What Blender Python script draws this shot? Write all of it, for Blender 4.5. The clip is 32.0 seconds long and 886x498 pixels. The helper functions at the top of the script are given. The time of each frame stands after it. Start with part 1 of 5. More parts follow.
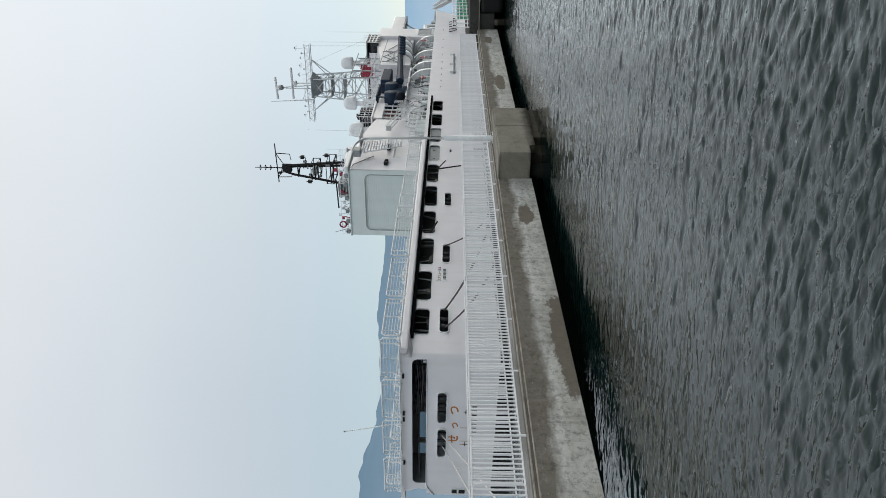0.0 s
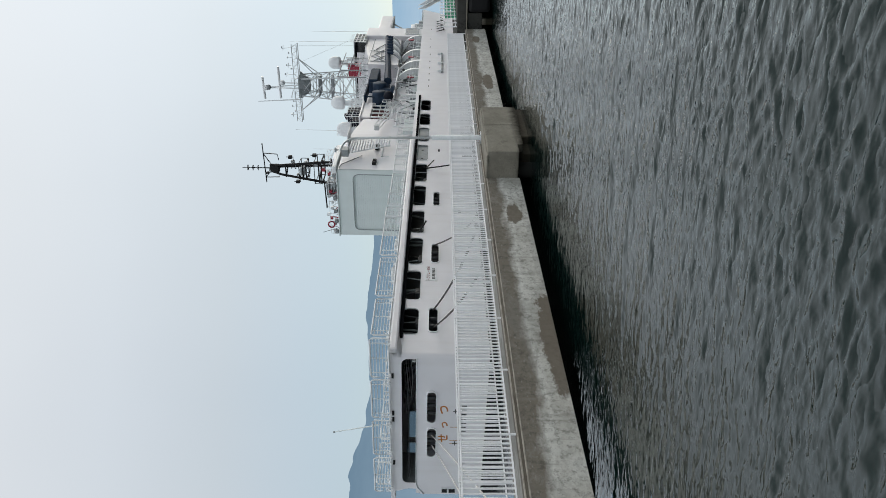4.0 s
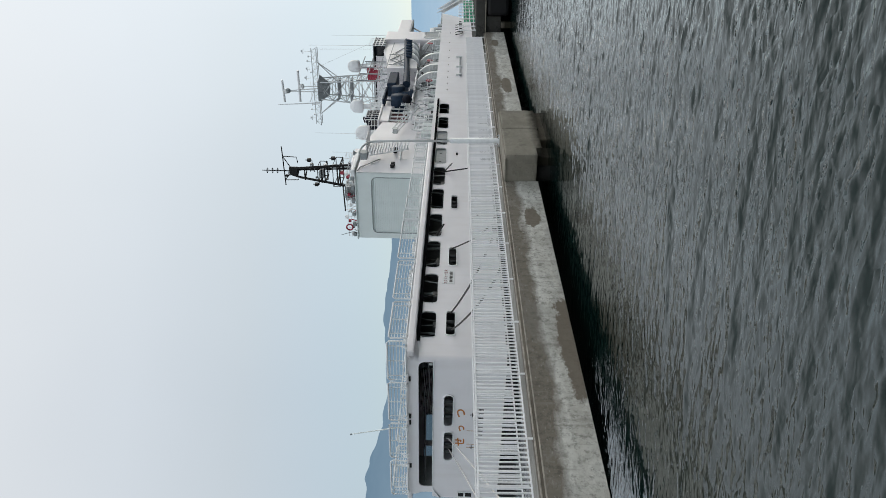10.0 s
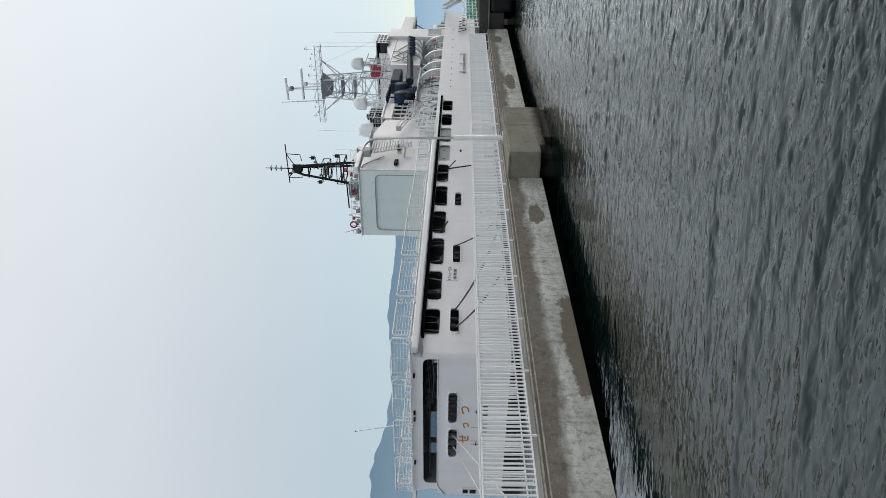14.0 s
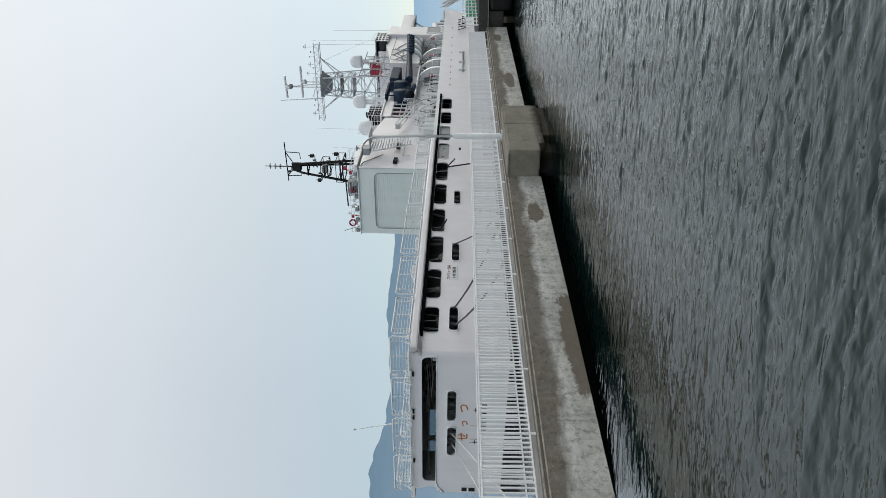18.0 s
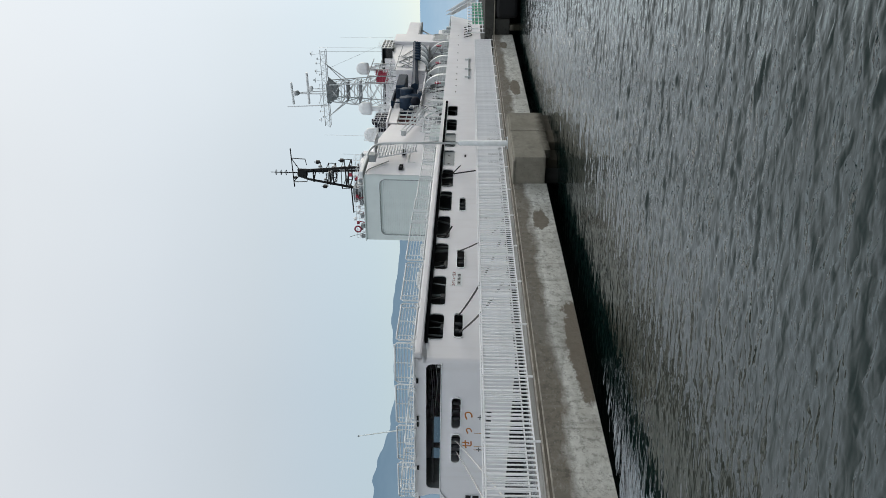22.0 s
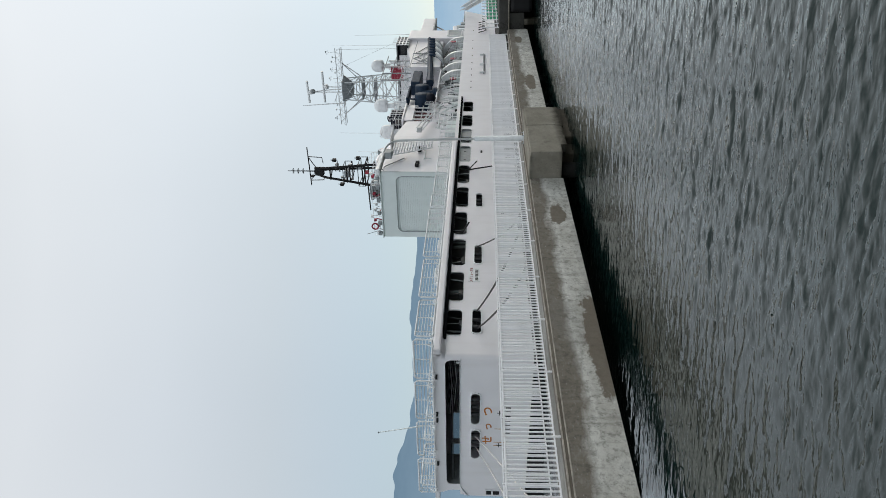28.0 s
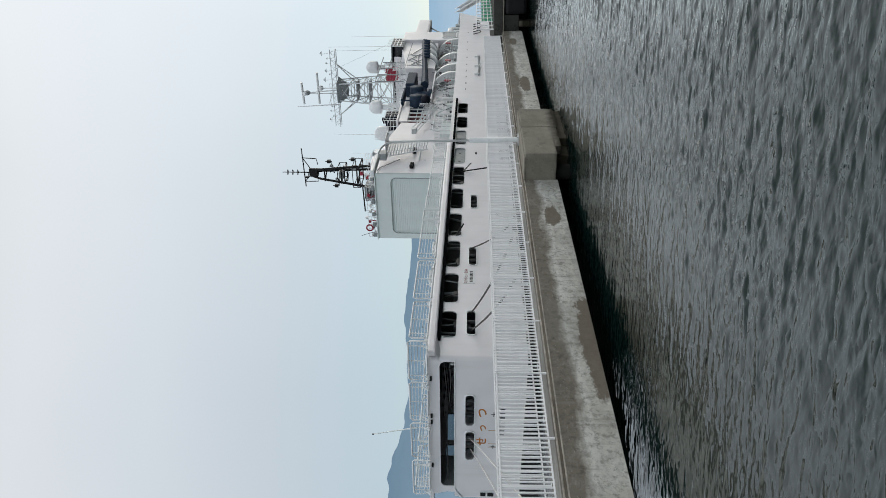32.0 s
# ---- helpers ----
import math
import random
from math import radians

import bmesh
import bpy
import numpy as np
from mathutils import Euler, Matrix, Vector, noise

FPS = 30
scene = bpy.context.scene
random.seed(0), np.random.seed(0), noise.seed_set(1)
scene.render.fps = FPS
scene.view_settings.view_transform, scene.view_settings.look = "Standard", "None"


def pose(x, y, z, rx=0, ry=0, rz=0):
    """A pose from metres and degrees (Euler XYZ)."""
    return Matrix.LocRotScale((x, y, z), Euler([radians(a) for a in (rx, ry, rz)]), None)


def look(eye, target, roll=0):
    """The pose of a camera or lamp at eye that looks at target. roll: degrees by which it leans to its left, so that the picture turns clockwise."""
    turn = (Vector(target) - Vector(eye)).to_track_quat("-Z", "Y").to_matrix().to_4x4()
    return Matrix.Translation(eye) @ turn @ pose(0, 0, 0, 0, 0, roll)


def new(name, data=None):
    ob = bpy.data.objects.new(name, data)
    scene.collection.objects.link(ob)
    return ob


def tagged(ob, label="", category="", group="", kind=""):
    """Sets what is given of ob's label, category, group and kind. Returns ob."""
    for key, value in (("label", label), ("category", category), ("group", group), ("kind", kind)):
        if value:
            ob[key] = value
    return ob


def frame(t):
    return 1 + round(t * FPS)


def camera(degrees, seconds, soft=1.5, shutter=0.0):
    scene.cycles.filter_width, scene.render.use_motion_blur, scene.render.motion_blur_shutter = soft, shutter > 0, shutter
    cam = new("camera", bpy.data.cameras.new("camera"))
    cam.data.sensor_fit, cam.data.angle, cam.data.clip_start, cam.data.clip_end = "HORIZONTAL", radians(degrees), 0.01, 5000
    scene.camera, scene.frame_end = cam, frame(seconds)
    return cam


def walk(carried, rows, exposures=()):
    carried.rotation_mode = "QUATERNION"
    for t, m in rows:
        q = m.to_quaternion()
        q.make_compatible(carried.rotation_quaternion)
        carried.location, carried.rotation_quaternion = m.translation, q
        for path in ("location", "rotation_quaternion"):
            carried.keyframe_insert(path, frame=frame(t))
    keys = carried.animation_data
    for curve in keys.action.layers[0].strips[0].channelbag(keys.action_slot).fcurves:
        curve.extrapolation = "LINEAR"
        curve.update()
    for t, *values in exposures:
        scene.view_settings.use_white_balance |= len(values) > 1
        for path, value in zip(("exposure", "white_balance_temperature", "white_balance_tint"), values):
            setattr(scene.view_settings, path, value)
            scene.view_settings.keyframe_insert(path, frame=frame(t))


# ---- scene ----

# ---------------------------------------------------------------- camera
EYE = Vector((0.0, 0.0, 3.2))
ROWS = [
    (0, 30.696, 0.86, 0.08),
    (0.5, 30.555, 0.817, -0.032),
    (1, 30.583, 0.742, 0.043),
    (1.5, 30.676, 0.411, -0.061),
    (2, 30.8, 0.069, -0.225),
    (2.5, 30.927, -0.029, -0.293),
    (3, 30.913, -0.06, -0.326),
    (3.5, 30.769, -0.055, -0.279),
    (5.5, 30.809, -0.118, -0.069),
    (6, 30.797, -0, 0),
    (6.5, 30.724, 0.066, 0.036),
    (7, 30.674, 0.084, 0.204),
    (7.5, 30.643, 0.397, 0.33),
    (8, 30.701, 0.827, 0.397),
    (8.5, 30.846, 0.944, 0.25),
    (9, 30.768, 1.119, 0.065),
    (9.5, 30.594, 1.373, 0.009),
    (10, 30.467, 1.397, 0.08),
    (10.5, 30.396, 1.318, 0.129),
    (11, 30.388, 1.312, 0.065),
    (11.5, 30.522, 1.385, 0.047),
    (12, 30.608, 1.402, 0.053),
    (12.5, 30.636, 1.446, 0.251),
    (13, 30.671, 1.557, 0.257),
    (13.5, 30.675, 1.668, 0.124),
    (14, 30.706, 1.719, -0.085),
    (14.5, 30.646, 1.713, -0.146),
    (16.5, 30.494, 2.085, -0.206),
    (17, 30.493, 2.133, -0.082),
    (17.5, 30.647, 1.892, 0.033),
    (18, 30.853, 1.645, -0.032),
    (18.5, 30.857, 1.834, 0.008),
    (19, 30.775, 2.171, 0.054),
    (19.5, 30.623, 2.276, -0.027),
    (20, 30.467, 2.248, 0.087),
    (20.5, 30.469, 2.101, 0.248),
    (21, 30.448, 2.03, 0.251),
    (21.5, 30.32, 1.959, 0.256),
    (22, 30.29, 2.068, 0.239),
    (22.5, 30.327, 2.216, 0.296),
    (23, 30.395, 2.334, 0.207),
    (23.5, 30.309, 2.367, 0.194),
    (24, 30.183, 2.321, 0.15),
    (24.5, 30.107, 2.245, 0.002),
    (25, 29.98, 2.244, 0.113),
    (25.5, 30.101, 2.361, 0.004),
    (27.5, 30.693, 3.626, -0.61),
    (28, 30.604, 3.508, -0.511),
    (28.5, 30.422, 3.461, -0.406),
    (29, 30.457, 3.51, -0.246),
    (29.5, 30.401, 3.457, -0.191),
    (30, 30.394, 3.405, -0.2),
    (30.5, 30.565, 3.35, -0.227),
    (31, 30.583, 3.35, -0.253),
    (31.5, 30.537, 3.259, -0.403),
    (32, 30.482, 3.056, -0.455),
]


def aim(az, el, lean):
    a, e = radians(az), radians(el)
    way = Vector((math.cos(a) * math.cos(e), math.sin(a) * math.cos(e), math.sin(e)))
    return look(EYE, EYE + way * 20.0, lean - 90.0)


cam = camera(65.56, 32.0, soft=0.6)
walk(cam, [(t, aim(az, el, lean)) for t, az, el, lean in ROWS])

# ---------------------------------------------------------------- light
SUN_AZ, SUN_EL = -20.0, 15.0
world = bpy.data.worlds.new("world")
scene.world = world
world.use_nodes = True
wn, wl = world.node_tree.nodes, world.node_tree.links
wn.clear()
sky = wn.new("ShaderNodeTexSky")
sky.sky_type = "NISHITA"
sky.sun_disc = False
sky.sun_elevation, sky.sun_rotation = radians(SUN_EL), radians(90 - SUN_AZ)
sky.dust_density = 0.3
wbg = wn.new("ShaderNodeBackground")
wbg.inputs["Strength"].default_value = 0.05
wl.new(sky.outputs[0], wbg.inputs["Color"])
wco = wn.new("ShaderNodeTexCoord")
wsep = wn.new("ShaderNodeSeparateXYZ")
wl.new(wco.outputs["Generated"], wsep.inputs[0])
wramp = wn.new("ShaderNodeValToRGB")
wl.new(wsep.outputs["Z"], wramp.inputs[0])
cr = wramp.color_ramp
cr.elements[0].position, cr.elements[0].color = 0.0, (0.295, 0.372, 0.462, 1)
cr.elements[1].position, cr.elements[1].color = 1.0, (0.55, 0.56, 0.55, 1)
for p, c in ((0.10, (0.345, 0.410, 0.478, 1)), (0.3, (0.532, 0.554, 0.558, 1)), (0.43, (0.645, 0.665, 0.670, 1)), (0.56, (0.73, 0.74, 0.735, 1)), (0.68, (0.70, 0.71, 0.70, 1)), (0.83, (0.60, 0.61, 0.60, 1))):
    e = cr.elements.new(p)
    e.color = c
# cloud veil, brighter round the hidden sun
wdot = wn.new("ShaderNodeVectorMath")
wdot.operation = "DOT_PRODUCT"
wl.new(wco.outputs["Generated"], wdot.inputs[0])
sd = Vector((math.cos(radians(SUN_AZ)) * math.cos(radians(SUN_EL)), math.sin(radians(SUN_AZ)) * math.cos(radians(SUN_EL)), math.sin(radians(SUN_EL))))
wdot.inputs[1].default_value = sd
wglow = wn.new("ShaderNodeValToRGB")
wl.new(wdot.outputs["Value"], wglow.inputs[0])
g = wglow.color_ramp
g.elements[0].position, g.elements[0].color = 0.5, (0, 0, 0, 1)
g.elements[1].position, g.elements[1].color = 1.0, (1.9, 1.75, 1.45, 1)
for p, c in ((0.72, (0.062, 0.050, 0.020, 1)), (0.86, (0.16, 0.142, 0.100, 1)), (0.93, (0.28, 0.265, 0.23, 1))):
    e = g.elements.new(p)
    e.color = c
wgain = wn.new("ShaderNodeVectorMath")
wgain.operation = "SCALE"
wgain.inputs["Scale"].default_value = 0.6
wl.new(wglow.outputs[0], wgain.inputs[0])
wnoise = wn.new("ShaderNodeTexNoise")
wnoise.inputs["Scale"].default_value = 2.2
wnoise.inputs["Detail"].default_value = 3.0
wl.new(wco.outputs["Generated"], wnoise.inputs["Vector"])
wmap = wn.new("ShaderNodeMapRange")
wmap.inputs["To Min"].default_value, wmap.inputs["To Max"].default_value = 0.93, 1.07
wl.new(wnoise.outputs[0], wmap.inputs[0])
wadd = wn.new("ShaderNodeVectorMath")
wadd.operation = "ADD"
wl.new(wramp.outputs[0], wadd.inputs[0])
wl.new(wgain.outputs[0], wadd.inputs[1])
# extra sky brightness added behind the viewer, to lift the ship's near faces
wback = wn.new("ShaderNodeVectorMath")
wback.operation = "DOT_PRODUCT"
wback.inputs[1].default_value = Vector((-0.42, -0.90, 0.12)).normalized()
wl.new(wco.outputs["Generated"], wback.inputs[0])
wbr = wn.new("ShaderNodeMapRange")
wbr.interpolation_type = "SMOOTHSTEP"
for k, x in (("From Min", 0.0), ("From Max", 0.95), ("To Min", 0.0), ("To Max", 0.5)):
    wbr.inputs[k].default_value = x
wl.new(wback.outputs["Value"], wbr.inputs[0])
wsum2 = wn.new("ShaderNodeMath")
wsum2.operation = "ADD"
wl.new(wmap.outputs[0], wsum2.inputs[0])
wl.new(wbr.outputs[0], wsum2.inputs[1])
wsc = wn.new("ShaderNodeVectorMath")
wsc.operation = "SCALE"
wl.new(wadd.outputs[0], wsc.inputs[0])
wl.new(wsum2.outputs[0], wsc.inputs["Scale"])
wbg2 = wn.new("ShaderNodeBackground")
wbg2.inputs["Strength"].default_value = 0.91
wl.new(wsc.outputs[0], wbg2.inputs["Color"])
wsum = wn.new("ShaderNodeAddShader")
wl.new(wbg.outputs[0], wsum.inputs[0])
wl.new(wbg2.outputs[0], wsum.inputs[1])
wout = wn.new("ShaderNodeOutputWorld")
wl.new(wsum.outputs[0], wout.inputs[0])
sun_data = bpy.data.lights.new("sun", "SUN")
sun_data.energy, sun_data.angle, sun_data.color = 0.5, radians(20), (1.0, 0.93, 0.83)
sun = new("sun", sun_data)
sun.matrix_world = look(sd * 100, (0, 0, 0))


# ---------------------------------------------------------------- materials
def mat(name, color, rough=0.5, metal=0.0, vary=0.08, scale=3.0, bump=0.0, bscale=40.0, stain=None, stain_amt=0.0, stain_scale=(1, 1, 1), per_ob=0.0, spec=0.5, fine=0.0):
    """Surface with large patches, fine grain, relief and streaks of a second colour."""
    m = bpy.data.materials.new(name)
    m.use_nodes = True
    n, l = m.node_tree.nodes, m.node_tree.links
    b = n["Principled BSDF"]
    b.inputs["Roughness"].default_value = rough
    b.inputs["Metallic"].default_value = metal
    b.inputs["Specular IOR Level"].default_value = spec
    co = n.new("ShaderNodeTexCoord")
    nz = n.new("ShaderNodeTexNoise")
    nz.inputs["Scale"].default_value, nz.inputs["Detail"].default_value = scale, 6.0
    l.new(co.outputs["Object"], nz.inputs["Vector"])
    mr = n.new("ShaderNodeMapRange")
    mr.inputs["From Min"].default_value, mr.inputs["From Max"].default_value = 0.3, 0.7
    mr.inputs["To Min"].default_value, mr.inputs["To Max"].default_value = 1 - vary, 1 + vary
    l.new(nz.outputs[0], mr.inputs[0])
    value = mr.outputs[0]
    if fine:
        fz = n.new("ShaderNodeTexNoise")
        fz.inputs["Scale"].default_value, fz.inputs["Detail"].default_value = bscale, 4.0
        l.new(co.outputs["Object"], fz.inputs["Vector"])
        fm = n.new("ShaderNodeMapRange")
        fm.inputs["From Min"].default_value, fm.inputs["From Max"].default_value = 0.3, 0.7
        fm.inputs["To Min"].default_value, fm.inputs["To Max"].default_value = 1 - fine, 1 + fine
        l.new(fz.outputs[0], fm.inputs[0])
        mu = n.new("ShaderNodeMath")
        mu.operation = "MULTIPLY"
        l.new(value, mu.inputs[0])
        l.new(fm.outputs[0], mu.inputs[1])
        value = mu.outputs[0]
    if per_ob:
        oi = n.new("ShaderNodeObjectInfo")
        pm = n.new("ShaderNodeMapRange")
        pm.inputs["To Min"].default_value, pm.inputs["To Max"].default_value = 1 - per_ob, 1 + per_ob
        l.new(oi.outputs["Random"], pm.inputs[0])
        mu = n.new("ShaderNodeMath")
        mu.operation = "MULTIPLY"
        l.new(value, mu.inputs[0])
        l.new(pm.outputs[0], mu.inputs[1])
        value = mu.outputs[0]
    vm = n.new("ShaderNodeVectorMath")
    vm.operation = "SCALE"
    vm.inputs[0].default_value = color
    l.new(value, vm.inputs["Scale"])
    out = vm.outputs[0]
    if stain:
        mp = n.new("ShaderNodeMapping")
        mp.inputs["Scale"].default_value = stain_scale
        l.new(co.outputs["Object"], mp.inputs["Vector"])
        sn = n.new("ShaderNodeTexNoise")
        sn.inputs["Scale"].default_value, sn.inputs["Detail"].default_value = 1.0, 8.0
        l.new(mp.outputs[0], sn.inputs["Vector"])
        sm = n.new("ShaderNodeMapRange")
        sm.inputs["From Min"].default_value, sm.inputs["From Max"].default_value = 0.52, 0.72
        sm.inputs["To Max"].default_value = stain_amt
        l.new(sn.outputs[0], sm.inputs[0])
        mx = n.new("ShaderNodeMix")
        mx.data_type = "RGBA"
        l.new(sm.outputs[0], mx.inputs["Factor"])
        l.new(out, mx.inputs["A"])
        mx.inputs["B"].default_value = (*stain, 1)
        out = mx.outputs["Result"]
    l.new(out, b.inputs["Base Color"])
    if bump:
        bz = n.new("ShaderNodeTexNoise")
        bz.inputs["Scale"].default_value, bz.inputs["Detail"].default_value = bscale, 5.0
        l.new(co.outputs["Object"], bz.inputs["Vector"])
        bp = n.new("ShaderNodeBump")
        bp.inputs["Strength"].default_value, bp.inputs["Distance"].default_value = 1.0, bump
        l.new(bz.outputs[0], bp.inputs["Height"])
        l.new(bp.outputs[0], b.inputs["Normal"])
    return m


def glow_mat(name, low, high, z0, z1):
    """Far hills: air haze painted in as glowing colour, paler towards the foot."""
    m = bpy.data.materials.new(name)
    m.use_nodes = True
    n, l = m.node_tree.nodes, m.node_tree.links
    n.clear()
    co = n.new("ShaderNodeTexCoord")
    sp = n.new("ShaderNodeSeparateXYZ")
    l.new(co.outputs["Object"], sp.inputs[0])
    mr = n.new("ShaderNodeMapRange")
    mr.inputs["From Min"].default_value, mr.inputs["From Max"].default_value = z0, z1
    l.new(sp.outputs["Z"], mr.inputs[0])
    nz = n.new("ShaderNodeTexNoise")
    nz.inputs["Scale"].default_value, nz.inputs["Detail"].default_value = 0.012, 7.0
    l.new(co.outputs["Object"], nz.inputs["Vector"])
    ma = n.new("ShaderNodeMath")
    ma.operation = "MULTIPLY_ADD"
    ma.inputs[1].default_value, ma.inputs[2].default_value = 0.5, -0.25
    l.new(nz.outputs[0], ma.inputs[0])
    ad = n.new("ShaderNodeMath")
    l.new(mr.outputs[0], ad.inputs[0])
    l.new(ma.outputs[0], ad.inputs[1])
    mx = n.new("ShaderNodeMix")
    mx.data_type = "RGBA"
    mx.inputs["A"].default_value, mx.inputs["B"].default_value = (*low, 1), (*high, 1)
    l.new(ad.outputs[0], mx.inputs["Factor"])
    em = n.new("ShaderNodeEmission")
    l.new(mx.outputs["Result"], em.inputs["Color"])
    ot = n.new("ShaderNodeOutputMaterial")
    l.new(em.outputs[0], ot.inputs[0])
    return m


def water_mat(name):
    m = bpy.data.materials.new(name)
    m.use_nodes = True
    n, l = m.node_tree.nodes, m.node_tree.links
    b = n["Principled BSDF"]
    b.inputs["Roughness"].default_value = 0.02
    b.inputs["IOR"].default_value = 1.34
    b.inputs["Coat Weight"].default_value, b.inputs["Coat Roughness"].default_value, b.inputs["Coat IOR"].default_value = 0.72, 0.02, 1.35
    b.inputs["Specular Tint"].default_value = (0.82, 1.0, 0.98, 1)
    co = n.new("ShaderNodeTexCoord")
    nz = n.new("ShaderNodeTexNoise")
    nz.inputs["Scale"].default_value, nz.inputs["Detail"].default_value = 0.15, 3.0
    l.new(co.outputs["Object"], nz.inputs["Vector"])
    mx = n.new("ShaderNodeMix")
    mx.data_type = "RGBA"
    mx.inputs["A"].default_value, mx.inputs["B"].default_value = (0.002, 0.010, 0.009, 1), (0.0035, 0.014, 0.012, 1)
    l.new(nz.outputs[0], mx.inputs["Factor"])
    l.new(mx.outputs["Result"], b.inputs["Base Color"])
    turn = n.new("ShaderNodeMapping")
    turn.inputs["Rotation"].default_value = (0, 0, radians(-14))
    l.new(co.outputs["Object"], turn.inputs["Vector"])
    mp = n.new("ShaderNodeMapping")
    mp.inputs["Scale"].default_value = (1.0, 0.42, 1.0)
    l.new(turn.outputs[0], mp.inputs["Vector"])
    gz = n.new("ShaderNodeTexNoise")
    gz.inputs["Scale"].default_value, gz.inputs["Detail"].default_value = 0.35, 2.0
    l.new(mp.outputs[0], gz.inputs["Vector"])
    gust = n.new("ShaderNodeMapRange")
    for k, x in (("From Min", 0.3), ("From Max", 0.7), ("To Min", 0.55), ("To Max", 1.45)):
        gust.inputs[k].default_value = x
    l.new(gz.outputs[0], gust.inputs[0])
    sep = n.new("ShaderNodeSeparateXYZ")
    l.new(co.outputs["Object"], sep.inputs[0])
    lee = n.new("ShaderNodeMapRange")
    lee.interpolation_type = "SMOOTHSTEP"
    for k, x in (("From Min", 4.5), ("From Max", 8.5), ("To Min", 0.0), ("To Max", 0.6)):
        lee.inputs[k].default_value = x
    l.new(sep.outputs["Y"], lee.inputs[0])
    nearby = n.new("ShaderNodeMapRange")
    for k, x in (("From Min", 28.0), ("From Max", 18.0), ("To Min", 0.25), ("To Max", 1.0)):
        nearby.inputs[k].default_value = x
    l.new(sep.outputs["X"], nearby.inputs[0])
    damped = n.new("ShaderNodeMath")
    damped.operation = "MULTIPLY"
    l.new(lee.outputs[0], damped.inputs[0])
    l.new(nearby.outputs[0], damped.inputs[1])
    rest = n.new("ShaderNodeMath")
    rest.operation = "SUBTRACT"
    rest.inputs[0].default_value = 1.0
    l.new(damped.outputs[0], rest.inputs[1])
    calm = n.new("ShaderNodeMath")
    calm.operation = "MULTIPLY"
    l.new(gust.outputs[0], calm.inputs[0])
    l.new(rest.outputs[0], calm.inputs[1])
    last = None
    for sc, di in ((4.8, 0.030), (11.0, 0.014)):
        z = n.new("ShaderNodeTexNoise")
        z.inputs["Scale"].default_value, z.inputs["Detail"].default_value, z.inputs["Distortion"].default_value = sc, 1.0, 0.4
        l.new(mp.outputs[0], z.inputs["Vector"])
        bp = n.new("ShaderNodeBump")
        bp.inputs["Strength"].default_value, bp.inputs["Distance"].default_value = 1.0, di
        mu = n.new("ShaderNodeMath")
        mu.operation = "MULTIPLY"
        l.new(z.outputs[0], mu.inputs[0])
        l.new(calm.outputs[0], mu.inputs[1])
        l.new(mu.outputs[0], bp.inputs["Height"])
        if last:
            l.new(last.outputs[0], bp.inputs["Normal"])
        last = bp
    l.new(last.outputs[0], b.inputs["Normal"])
    l.new(last.outputs[0], b.inputs["Coat Normal"])
    return m


WHITE = mat("ship_white_paint", (0.80, 0.775, 0.80), 0.42, vary=0.03, scale=0.6, stain=(0.55, 0.47, 0.40), stain_amt=0.10, stain_scale=(2.0, 2.0, 0.12), bump=0.004, bscale=1.2)
WHITE2 = mat("fitting_white_paint", (0.78, 0.79, 0.80), 0.45, vary=0.06, scale=2.0, per_ob=0.05)
GREY = mat("light_grey_paint", (0.74, 0.79, 0.785), 0.5, vary=0.04, scale=0.8, bump=0.002, bscale=8)
MIDGREY = mat("mid_grey_steel", (0.26, 0.28, 0.29), 0.5, vary=0.12, scale=4.0, per_ob=0.1)
DECKGREEN = mat("deck_grey_green", (0.16, 0.19, 0.18), 0.75, vary=0.15, scale=2.0)
# dark fittings; also darkens the space behind the hull openings as shade
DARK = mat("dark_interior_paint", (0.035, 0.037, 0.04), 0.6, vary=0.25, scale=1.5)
BLACK = mat("black_paint", (0.009, 0.009, 0.010), 0.6, spec=0.25, vary=0.25, scale=2.0)
FUNNEL = mat("funnel_black_paint", (0.008, 0.010, 0.018), 0.65, spec=0.2, vary=0.25, scale=2.0)
NAVY = mat("navy_crane_paint", (0.016, 0.033, 0.062), 0.65, spec=0.25, vary=0.25, scale=2.0, fine=0.15, bscale=15)
OVERHANG_SHADE = mat("matt_black_rubber", (0.006, 0.006, 0.007), 1.0, spec=0.02, vary=0.2, scale=3.0)
RED = mat("red_paint", (0.30, 0.02, 0.045), 0.5, vary=0.15, scale=3.0)
MAROON = mat("maroon_paint", (0.10, 0.018, 0.02), 0.6, vary=0.3, scale=2.0)
ORANGE = mat("ochre_lettering", (0.46, 0.15, 0.01), 0.5, vary=0.12, scale=6.0)
RUST = mat("rust_streak", (0.50, 0.33, 0.20), 0.8, vary=0.3, scale=8.0)
SIGNRED = mat("dark_red_lettering", (0.22, 0.03, 0.035), 0.5)
INK = mat("black_lettering", (0.03, 0.03, 0.03), 0.5)
GREEN = mat("green_net", (0.0, 0.28, 0.14), 0.7, vary=0.15, scale=3.0)
GLASS = mat("dark_window_glass", (0.01, 0.012, 0.015), 0.08, vary=0.1)
ROPE = mat("mooring_rope", (0.10, 0.095, 0.09), 0.9, vary=0.3, scale=8.0, bump=0.01, bscale=60)
ROPEW = mat("pale_mooring_rope", (0.62, 0.60, 0.57), 0.9, vary=0.15, scale=8.0)
GALV = mat("galvanised_steel", (0.55, 0.57, 0.58), 0.45, 0.25, vary=0.10, scale=6.0, per_ob=0.05)
FENCE = mat("white_fence_paint", (0.79, 0.79, 0.81), 0.42, vary=0.05, scale=5.0, per_ob=0.07)
WATER = water_mat("harbour_water")

